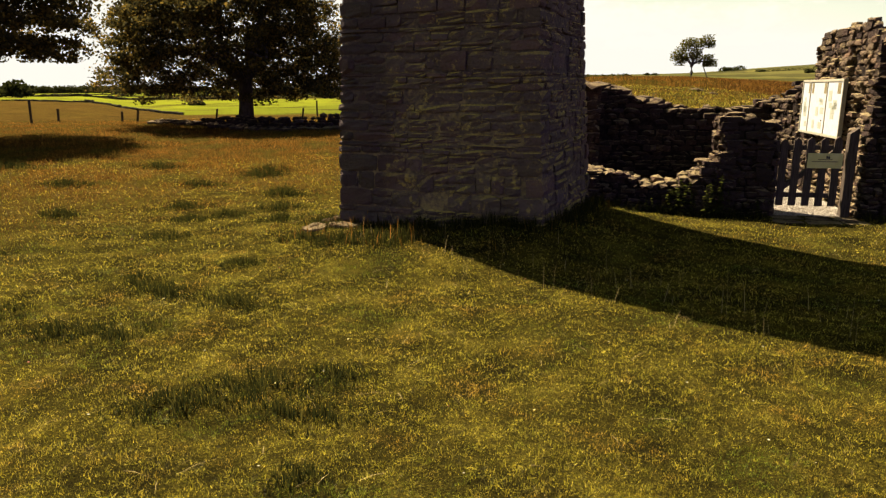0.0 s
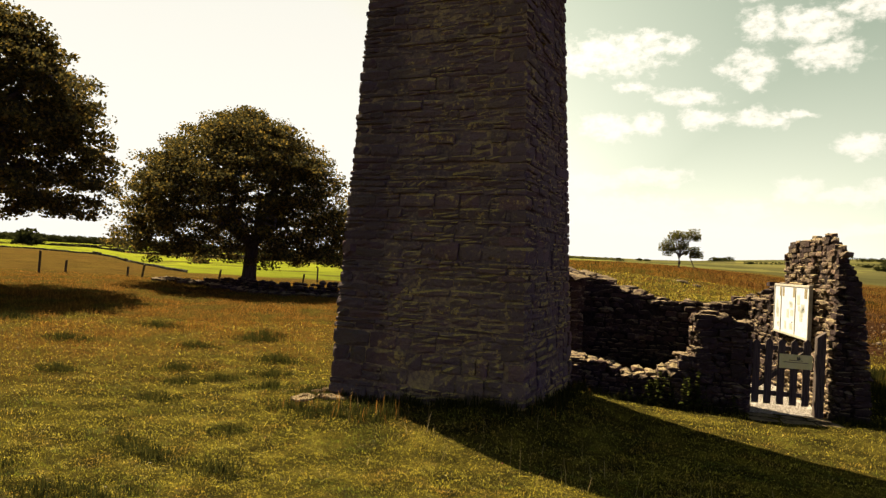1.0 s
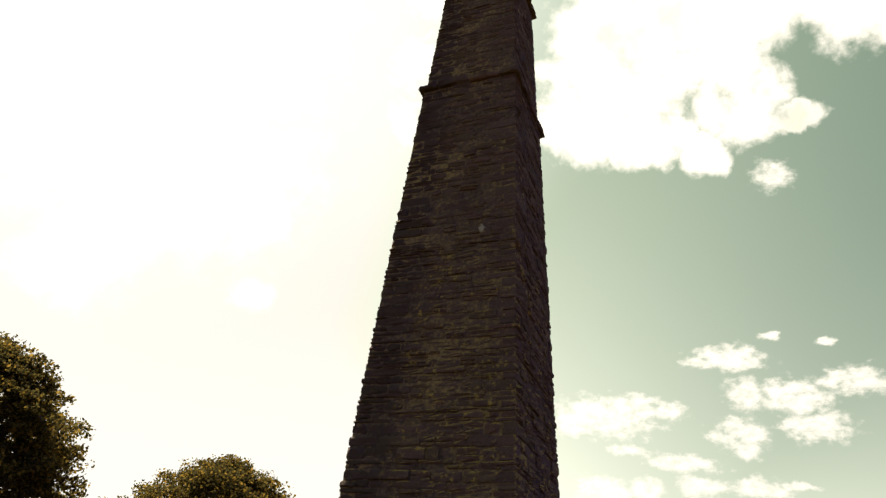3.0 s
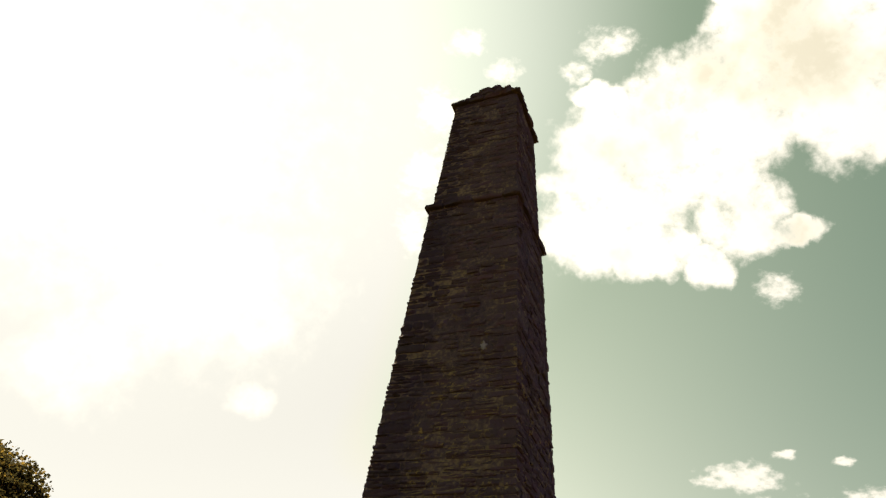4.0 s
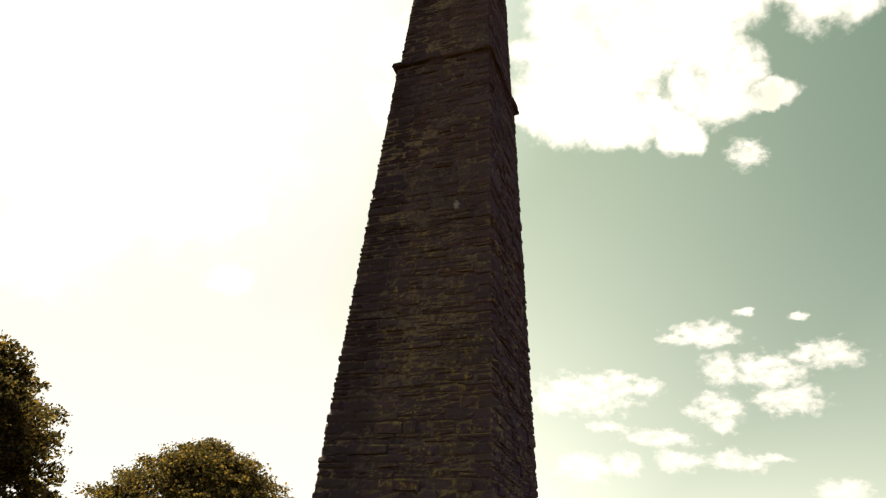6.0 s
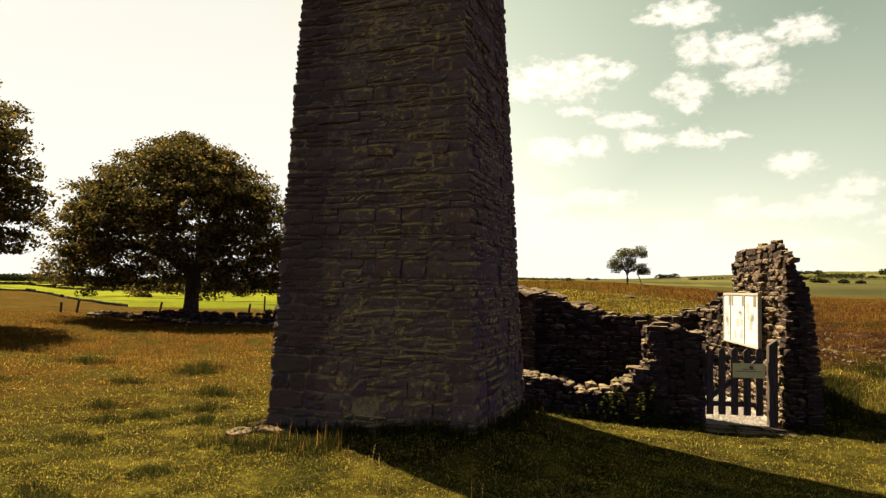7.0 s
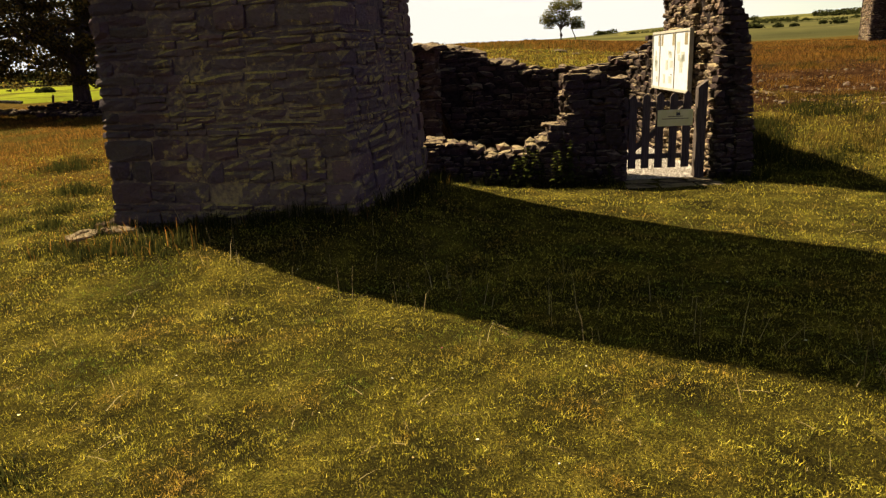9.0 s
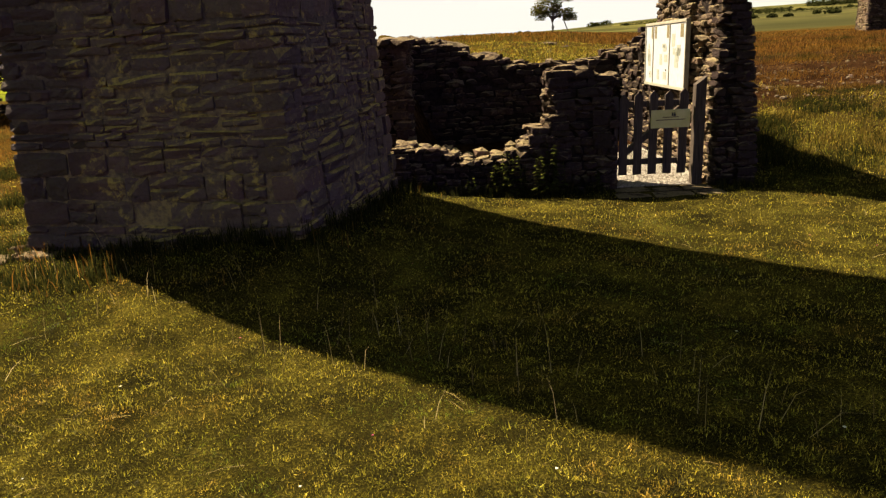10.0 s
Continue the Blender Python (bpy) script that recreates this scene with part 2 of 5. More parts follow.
M_EARTH = material("dark earth fill", lambda n, p, r: (n.ramp(n.noise(16.0, 5.0, 0.6, p), [(0.35, (0.007, 0.005, 0.005)), (0.65, (0.026, 0.019, 0.014))]), n.noise(50.0, 4.0, 0.6, p), 0.02))
M_MORTAR = material("mortar", lambda n, p, r: (n.ramp(n.math("ADD", n.math("MULTIPLY", n.noise(18.0, 5.0, 0.6, p), 0.5), n.math("MULTIPLY", n.noise(0.9, 3.0, 0.6, p), 0.5)), [(0.36, (0.045, 0.034, 0.032)), (0.5, (0.10, 0.075, 0.055)), (0.62, (0.22, 0.165, 0.075))]), n.noise(50.0, 4.0, 0.6, p), 0.02))
M_WOOD = material("weathered oak", lambda n, p, r: (n.ramp(n.noise(1.0, 6.0, 0.6, n.vec("MULTIPLY", p, (60, 60, 5))), [(0.3, (0.026, 0.020, 0.016)), (0.7, (0.085, 0.065, 0.048))]), n.noise(1.0, 5.0, 0.6, n.vec("MULTIPLY", p, (90, 90, 6))), 0.004), 0.8)
M_BARK = material("bark", lambda n, p, r: (n.ramp(n.noise(1.0, 6.0, 0.65, n.vec("MULTIPLY", p, (9, 9, 2.5))), [(0.3, (0.025, 0.02, 0.016)), (0.7, (0.10, 0.08, 0.06))]), n.noise(1.0, 6.0, 0.65, n.vec("MULTIPLY", p, (14, 14, 3))), 0.05))
M_GRAVEL = material("pale gravel", lambda n, p, r: (n.ramp(n.noise(60.0, 5.0, 0.7, p), [(0.36, (0.060, 0.050, 0.038)), (0.50, (0.20, 0.175, 0.135)), (0.64, (0.39, 0.35, 0.28))]), n.noise(70.0, 3.0, 0.6, p), 0.02))
M_PLATE = material("grey-green sign enamel", lambda n, p, r: (n.ramp(n.noise(8.0, 5.0, 0.6, p), [(0.3, (0.46, 0.42, 0.15)), (0.7, (0.56, 0.52, 0.22))])), 0.5)
M_INK = material("dark print", lambda n, p, r: n.ramp(n.noise(30.0, 3.0, 0.6, p), [(0.3, (0.03, 0.03, 0.028)), (0.7, (0.06, 0.058, 0.05))]), 0.6)
M_BOARD = material("faded printed panel", lambda n, p, r: n.ramp(n.noise(14.0, 5.0, 0.65, p), [(0.35, (0.285, 0.29, 0.285)), (0.65, (0.35, 0.355, 0.355))]), 0.45)
M_BOARD_EDGE = material("pale timber edge", lambda n, p, r: n.ramp(n.noise(9.0, 5.0, 0.6, p), [(0.3, (0.2088, 0.1914, 0.1392)), (0.7, (0.2784, 0.2552, 0.1914))]), 0.6)
M_PRINT_GREEN = material("faded green print", lambda n, p, r: n.ramp(n.noise(25.0, 5.0, 0.7, p), [(0.3, (0.205, 0.21, 0.15)), (0.7, (0.28, 0.28, 0.235))]), 0.5)
M_PRINT_OLIVE = material("faded olive print", lambda n, p, r: n.ramp(n.noise(25.0, 5.0, 0.7, p), [(0.3, (0.085, 0.070, 0.035)), (0.7, (0.19, 0.155, 0.085))]), 0.5)
M_IRON = material("dark iron", lambda n, p, r: n.ramp(n.noise(40.0, 4.0, 0.6, p), [(0.3, (0.02, 0.018, 0.016)), (0.7, (0.06, 0.045, 0.035))]), 0.6)


def ground_look(n, p, r):
    tawny, field, rubble = n.attribute("tawny"), n.attribute("field"), n.attribute("rubble")
    fine, mid, big = n.noise(85.0, 6.0, 0.78, p), n.noise(2.2, 5.0, 0.6, p), n.noise(0.12, 4.0, 0.55, p)
    turf = n.ramp(n.math("ADD", n.math("MULTIPLY", fine, 0.65), n.math("MULTIPLY", mid, 0.35)), [(0.40, (0.007, 0.006, 0.003)), (0.52, (0.036, 0.029, 0.006)), (0.62, (0.160, 0.124, 0.020))])
    hay = n.ramp(n.math("ADD", n.math("MULTIPLY", n.noise(9.0, 6.0, 0.7, p), 0.5), n.math("MULTIPLY", n.noise(0.5, 5.0, 0.6, p), 0.5)), [(0.32, (0.023, 0.0138, 0.005175)), (0.5, (0.04888, 0.02817, 0.0069)), (0.68, (0.0805, 0.046, 0.0115))])
    green = n.ramp(n.math("ADD", big, n.math("MULTIPLY", n.noise(0.02, 3.0, 0.5, p), 0.5)), [(0.60, (0.030, 0.029, 0.007)), (0.68, (0.056, 0.068, 0.0085)), (0.84, (0.072, 0.084, 0.010)), (0.92, (0.042, 0.040, 0.010))])
    spoil = n.ramp(n.math("ADD", n.math("MULTIPLY", n.noise(7.0, 6.0, 0.75, p), 0.6), n.math("MULTIPLY", n.noise(1.1, 4.0, 0.6, p), 0.4)), [(0.38, (0.007, 0.0035, 0.002)), (0.52, (0.026, 0.012, 0.005)), (0.66, (0.070, 0.037, 0.016))])
    col = n.mix(n.math("MULTIPLY", tawny, n.math("ADD", 0.55, n.math("MULTIPLY", mid, 0.9)), clamp=True), turf, hay)
    east = n.smooth(n.add("ShaderNodeSeparateXYZ", {0: p}).outputs[0], -40.0, 60.0)
    dull = n.ramp(n.noise(0.015, 4.0, 0.55, p), [(0.35, (0.032, 0.033, 0.012)), (0.6, (0.055, 0.052, 0.017)), (0.75, (0.072, 0.058, 0.021))])
    # each far field has its own crop
    plot = n.add("ShaderNodeTexVoronoi", {"Vector": n.vec("MULTIPLY", n.vec("ADD", p, (13.0, 31.0, 0.0)), (1.0, 0.8, 0.0)), "Scale": 0.02}).outputs["Color"]
    crop = n.add("ShaderNodeSeparateXYZ", {0: plot}).outputs[0]
    green = n.vec("MULTIPLY", green, n.ramp(crop, [(0.22, (0.75, 0.55, 0.8)), (0.30, (1.15, 1.1, 0.9)), (0.55, (1.4, 1.35, 1.0)), (0.8, (1.55, 1.45, 1.1))]))
    dull = n.vec("MULTIPLY", dull, n.ramp(crop, [(0.2, (0.75, 0.72, 0.8)), (0.5, (1.0, 1.0, 1.0)), (0.8, (1.3, 1.25, 1.1))]))
    col = n.mix(field, col, n.mix(east, green, dull))
    col = n.mix(rubble, col, spoil)
    return col, n.math("ADD", fine, n.math("MULTIPLY", mid, 1.5)), 0.05


M_GROUND = material("grassland", ground_look, 1.0, 0.0)


def turf_look(n, p, r):
    """Yellow-green blades, greener or browner in patches, some of them straw."""
    green = n.ramp(r, [(0.0, (0.040, 0.041, 0.010)), (0.5, (0.134, 0.121, 0.019)), (0.85, (0.235, 0.188, 0.032)), (1.0, (0.44, 0.36, 0.095))])
    brown = n.ramp(r, [(0.0, (0.050, 0.030, 0.009)), (0.6, (0.178, 0.106, 0.019)), (1.0, (0.36, 0.235, 0.075))])
    lush = n.ramp(r, [(0.0, (0.017, 0.022, 0.007)), (0.7, (0.068, 0.088, 0.013)), (1.0, (0.150, 0.160, 0.024))])
    dry = n.smooth(n.noise(1.9, 7.0, 0.70, p), 0.50, 0.62)
    wet = n.smooth(n.noise(1.3, 5.0, 0.64, n.vec("ADD", p, (17.0, 5.0, 0.0))), 0.52, 0.62)
    col = n.mix(wet, n.mix(dry, green, brown), lush)
    # little clumps: dead thatch, dark moss and bleached tips
    clump = n.noise(17.0, 3.0, 0.6, p)
    col = n.mix(n.smooth(clump, 0.52, 0.36), col, (0.017, 0.0155, 0.006, 1))
    col = n.mix(n.math("MULTIPLY", n.smooth(n.noise(23.0, 2.0, 0.5, p), 0.58, 0.70), 0.6), col, (0.32, 0.26, 0.055, 1))
    # small bare hollows, darker and browner
    hollow = n.smooth(n.noise(4.3, 5.0, 0.66, n.vec("ADD", p, (3.0, 9.0, 0.0))), 0.57, 0.66)
    col = n.vec("MULTIPLY", col, n.ramp(hollow, [(0.0, (1.06, 1.06, 1.0)), (1.0, (0.42, 0.36, 0.40))]))
    # light on single shoots, none on the thatch between, is multiplied into the colour
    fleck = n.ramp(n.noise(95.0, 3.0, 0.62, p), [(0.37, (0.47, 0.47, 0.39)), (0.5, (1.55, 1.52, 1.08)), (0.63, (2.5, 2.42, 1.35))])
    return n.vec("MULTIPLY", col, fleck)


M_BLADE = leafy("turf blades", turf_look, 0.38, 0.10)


def hay_look(n, p, r):
    """Orange seeding grass with greener patches; brown heath on the spoil to the east."""
    dry = n.ramp(r, [(0.0, (0.034, 0.015, 0.004)), (0.5, (0.110, 0.050, 0.009)), (1.0, (0.23, 0.112, 0.024))])
    green = n.ramp(r, [(0.0, (0.03, 0.028, 0.007)), (1.0, (0.10, 0.0825, 0.015))])
    heath = n.ramp(r, [(0.0, (0.020, 0.009, 0.004)), (0.6, (0.090, 0.039, 0.010)), (1.0, (0.20, 0.094, 0.025))])
    east = n.math("MULTIPLY", n.smooth(n.add("ShaderNodeSeparateXYZ", {0: p}).outputs[0], 6.0, 10.0), n.smooth(n.noise(0.35, 6.0, 0.68, p), 0.41, 0.55))
    col = n.mix(n.smooth(n.noise(0.7, 6.0, 0.68, p), 0.47, 0.60), dry, green)
    # beside the ruin it is greener
    close = n.math("MULTIPLY", n.smooth(n.vec("LENGTH", p), 18.5, 13.5), n.smooth(n.add("ShaderNodeSeparateXYZ", {0: p}).outputs[0], 3.0, 5.0))
    return n.mix(close, n.mix(east, col, heath), n.ramp(r, [(0.0, (0.026, 0.019, 0.006)), (0.6, (0.088, 0.061, 0.012)), (1.0, (0.19, 0.125, 0.028))]))


M_HAY = leafy("seeding grass", hay_look, 0.5)
M_LEAF = leafy("sycamore leaves", lambda n, p, r: n.ramp(r, [(0.0, (0.026, 0.024, 0.013)), (0.6, (0.059, 0.050, 0.015)), (1.0, (0.19, 0.122, 0.024))]), 0.40)
M_THORN = leafy("hawthorn leaves", lambda n, p, r: n.ramp(r, [(0.0, (0.030, 0.031, 0.008)), (1.0, (0.105, 0.092, 0.02)),]), 0.4)
M_WEED = leafy("nettle leaves", lambda n, p, r: n.ramp(r, [(0.0, (0.0174, 0.0232, 0.00464)), (1.0, (0.058, 0.058, 0.0116))]), 0.35)
M_WOODLAND = leafy("far woodland leaves", lambda n, p, r: n.ramp(r, [(0.0, (0.016, 0.0185, 0.0065)), (1.0, (0.040, 0.042, 0.012))]), 0.2)
M_FLOWER = material("small pale petals", lambda n, p, r: n.ramp(n.add("ShaderNodeNewGeometry").outputs["Random Per Island"], [(0.3, (0.40, 0.37, 0.26)), (0.6, (0.62, 0.50, 0.10)), (0.85, (0.40, 0.08, 0.14))]), 0.7)
M_FARWALL = material("far field wall", lambda n, p, r: n.ramp(n.noise(1.5, 4.0, 0.6, p), [(0.3, (0.012, 0.010, 0.006)), (0.7, (0.034, 0.029, 0.017))]), 0.9)

# ---- building blocks ----


def mesh_object(name, verts, faces, mat, parent=None, label="", smooth=False):
    me = bpy.data.meshes.new(name)
    me.from_pydata(verts, [], faces)
    me.materials.append(mat)
    if smooth:
        me.shade_smooth()
    ob = new(name, me)
    ob.parent = parent
    if label:
        tagged(ob, label)
    return ob


def part(name, bm, mat, parent, label="", smooth=False):
    """Link a bmesh as one mesh object under a thing or a part."""
    me = bpy.data.meshes.new(name)
    bm.to_mesh(me)
    bm.free()
    me.materials.append(mat)
    if smooth:
        me.shade_smooth()
    ob = new(name, me)
    ob.parent = parent
    if label:
        tagged(ob, label)
    return ob


def thing(name, place, label, category, group="", kind=""):
    ob = new(name)
    ob.empty_display_size = 0.2
    ob.matrix_world = place if isinstance(place, Matrix) else Matrix.Translation(place)
    return tagged(ob, label, category, group, kind)


def box(bm, x0, x1, y0, y1, z0, z1, bevel=0.0, m=None):
    got = bmesh.ops.create_cube(bm, size=1.0)["verts"]
    for v in got:
        v.co = Vector((x0 + (v.co.x + 0.5) * (x1 - x0), y0 + (v.co.y + 0.5) * (y1 - y0), z0 + (v.co.z + 0.5) * (z1 - z0)))
    if bevel:
        edges = list({e for v in got for e in v.link_edges})
        got = bmesh.ops.bevel(bm, geom=edges, offset=bevel, segments=2, affect="EDGES", profile=0.6)["verts"]
    if m is not None:
        for v in set(got):
            v.co = m @ v.co
    return got


def stone_template(seed, front_only):
    """A rough block in the unit cube: x -0.5 to 0.5, y 0 (its face) to 1, z -0.5 to 0.5, with rounded, chipped edges."""
    rnd = random.Random(seed)
    n = 4
    verts, faces = [], []
    cut = [-0.5, -0.2 + rnd.uniform(-0.08, 0.08), 0.2 + rnd.uniform(-0.08, 0.08), 0.5]
    for j in range(n):
        for i in range(n):
            edge_x, edge_z = i in (0, n - 1), j in (0, n - 1)
            y = rnd.uniform(-0.07, 0.07) + 0.03 * edge_x + 0.045 * edge_z + (0.05 if edge_x and edge_z else 0)
            x, z = cut[i], cut[j]
            if edge_x:
                x *= 1 - rnd.uniform(0.0, 0.05) - (0.03 if edge_z else 0)
            if edge_z:
                z *= 1 - rnd.uniform(-0.06, 0.20) - (0.05 if edge_x else 0)
            verts.append((x, y, z))
    for j in range(n - 1):
        for i in range(n - 1):
            a = j * n + i
            faces.append((a, a + 1, a + n + 1, a + n))
    rim = [0, 1, 2, 3, 7, 11, 15, 14, 13, 12, 8, 4]
    base = len(verts)
    for k in rim:
        x, y, z = verts[k]
        verts.append((x * 1.03, 1.0, z * 1.03))
    for k in range(len(rim)):
        a, b = rim[k], rim[(k + 1) % len(rim)]
        c, d = base + (k + 1) % len(rim), base + k
        faces.append((b, a, d, c))
    if not front_only:
        faces.append(tuple(base + k for k in range(len(rim))))
    return verts, faces


def boulder_template(seed):
    """A weathered loose stone, flattened below, in the unit cube about its middle."""
    rnd = random.Random(seed)
    bm = bmesh.new()
    bmesh.ops.create_icosphere(bm, subdivisions=1, radius=0.5)
    for v in bm.verts:
        d = Vector([max(-0.42, min(0.42, c)) for c in v.co])
        v.co = d * rnd.uniform(0.88, 1.2)
    verts = [tuple(v.co) for v in bm.verts]
    faces = [tuple(v.index for v in f.verts) for f in bm.faces]
    bm.free()
    return verts, faces


STONES = [stone_template(s, False) for s in range(10)]
BOULDERS = [boulder_template(40 + s) for s in range(8)]
SHARED = {}


def shared_mesh(shape, index, mat):
    key = (shape, index, mat.name)
    if key not in SHARED:
        verts, faces = (STONES if shape == "block" else BOULDERS)[index]
        me = bpy.data.meshes.new("stone")
        me.from_pydata(verts, [], faces)
        me.materials.append(mat)
        SHARED[key] = me
    return SHARED[key]


def lay_stones(parent, placements, mat, mat_joined, near, name="stone", limit=300, rest="stonework"):
    """placements: (shape, index, matrix). Those that near() picks become stones of their own; the rest are joined."""
    singles, joined = [], []
    for item in placements:
        (singles if near(item[2].translation) and len(singles) < limit else joined).append(item)
    for shape, index, m in singles:
        ob = new(name, shared_mesh(shape, index, mat))
        ob.parent = parent
        ob.matrix_local = m
    if joined:
        verts, faces, at = [], [], 0
        for shape, index, m in joined:
            vs, fs = (STONES if shape == "block" else BOULDERS)[index]
            mm = np.array(m)
            verts.append(np.array(vs) @ mm[:3, :3].T + mm[:3, 3])
            faces.extend(tuple(a + at for a in f) for f in fs)
            at += len(vs)
        tagged(mesh_object(rest, np.concatenate(verts).tolist(), faces, mat_joined, parent), kind="stuff")


def block_matrix(centre, along, out, w, h, d, tilt=0.0, turn=0.0):
    """A block whose face looks along out: its width lies along along, and it leans back by tilt."""
    along, out = Vector(along).normalized(), Vector(out).normalized()
    rot = Matrix((along, -out, along.cross(-out))).transposed().to_4x4()
    return Matrix.Translation(centre) @ rot @ Matrix.Rotation(tilt, 4, "X") @ Matrix.Rotation(turn, 4, "Y") @ Matrix.Diagonal((w, d, h, 1))


# ---- the lie of the land ----
TOWER_AT, TOWER_TURN, TOWER_LEAN = Vector((-0.395, 8.401)), radians(-18.52), Vector((-0.0154, 0.0322))
FRONT_TURN = radians(-8.0)          # the ruin's front wall
FRONT_AT = Vector((3.93, 8.94))
FU, FV = Vector((math.cos(FRONT_TURN), math.sin(FRONT_TURN))), Vector((-math.sin(FRONT_TURN), math.cos(FRONT_TURN)))


def front(u, v, z=0.0):
    """A place by the ruin's front wall: u along it from the gate, v inwards."""
    p = FRONT_AT + FU * u + FV * v
    return Vector((p.x, p.y, z))


def ease(a, b, x):
    t = np.clip((x - a) / (b - a), 0, 1)
    return t * t * (3 - 2 * t)


def bumps(x, y, size, seed):
    rs = np.random.RandomState(seed)
    out = np.zeros_like(x)
    for _ in range(7):
        a, ph, k = rs.uniform(0, 2 * np.pi), rs.uniform(0, 2 * np.pi), rs.uniform(0.6, 1.7) * 2 * np.pi / size
        out += np.sin((x * np.cos(a) + y * np.sin(a)) * k + ph)
    return out / 7


def ground_height(x, y):
    x, y = np.asarray(x, float), np.asarray(y, float)
    d = np.hypot(x, y) + 1e-6
    az = np.degrees(np.arctan2(x, y))
    ld = np.log(d)
    steps = np.log(np.array([1, 20, 32, 45, 95, 140, 320, 700, 1300, 2600]))
    far_left = np.interp(ld, steps, [0.0, 0.2, 0.30, 0.15, 0.72, 0.75, 0.45, -0.6, -1.2, -4.0])
    left = np.interp(ld, steps, [0.0, 0.1, 0.22, 0.10, -1.0, -1.9, -4.5, -6.0, -3.0, -4.0])
    right = np.interp(ld, steps, [0.0, 1.35, 1.95, 2.30, 2.95, 3.4, 6.5, 13.5, 25.0, 30.0])
    far_right = np.interp(ld, steps, [0.0, 0.55, 1.0, 1.3, 2.0, 3.0, 7.5, 19.0, 45.0, 50.0])
    w = ease(-32, -24, az)
    z = far_left * (1 - w) + left * w
    w = ease(-6, 7, az)
    z = z * (1 - w) + right * w
    w = ease(12, 31, az)
    z = z * (1 - w) + far_right * w
    w = ease(60, 120, np.abs(az))
    z = z * (1 - w) + w * np.interp(ld, steps, [0, 0, 0, 0, 0.3, 0.5, 2, 6, 20, 30])
    z = z + ease(300, 900, d) * (2.2 * bumps(x, y, 700, 31) + 0.8 * bumps(x, y, 240, 32))
    near = 1 - ease(9.5, 16, d)
    z = z * (1 - near)
    # behind the ruin the ground stands as high as its back wall
    bank = ease(13.85, 14.15, y) * ease(0.9, 1.5, x) * (1 - ease(5.6, 9.5, x))
    z = np.maximum(z, bank * (1.25 + 0.25 * np.exp(-((x - 1.6) / 0.9) ** 2) + 0.040 * np.clip(y - 14, 0, 24)))
    fu = (x - FRONT_AT.x) * FU.x + (y - FRONT_AT.y) * FU.y
    fv = (x - FRONT_AT.x) * FV.x + (y - FRONT_AT.y) * FV.y
    inside = ease(0.05, 0.35, fv) * (1 - ease(13.85, 14.1, y)) * (1 - ease(0.45, 1.0, fu - 0.12 * fv)) * ease(-3.0, -2.5, fu)
    z = z * (1 - inside) - 0.03 * inside
    # a low bank round the tower's foot
    away = np.hypot(x - TOWER_AT.x, y - TOWER_AT.y)
    z = z + (1 - inside) * 0.16 * (1 - ease(1.2, 2.9, away))
    z = z + (1 - inside) * 0.14 * np.exp(-((x - 0.30) / 0.75) ** 2 - ((y - 7.0) / 0.55) ** 2)
    z = z + 0.08 * np.exp(-((x - 2.7) / 1.1) ** 2 - ((y - 3.7) / 1.0) ** 2)
    rough = 0.02 + 0.05 * ease(8, 20, d) + 0.25 * ease(40, 200, d)
    z = z + (1 - inside) * (rough * bumps(x, y, 2.6, 3) * (1 - ease(30, 60, d)) + rough * bumps(x, y, 9.0, 4)) + 0.012 * bumps(x, y, 0.55, 5) * (1 - ease(8, 14, d)) + 0.010 * bumps(x, y, 0.2, 6) * (1 - ease(5, 9, d))
    return z


def height_at(x, y):
    return float(ground_height(np.array([x]), np.array([y]))[0])


def spoil_amount(x, y):
    """1 on the bare dark spoil beyond the ruin."""
    d, az = np.hypot(x, y), np.degrees(np.arctan2(x, y))
    edge = 1.6 * bumps(x, y, 4.5, 12) + 1.1 * bumps(x, y, 1.4, 13)
    return ease(13.6, 16.4, d + edge) * (1 - ease(25.5, 29.0, d + 1.5 * edge)) * ease(26.0, 28.5, az + edge)


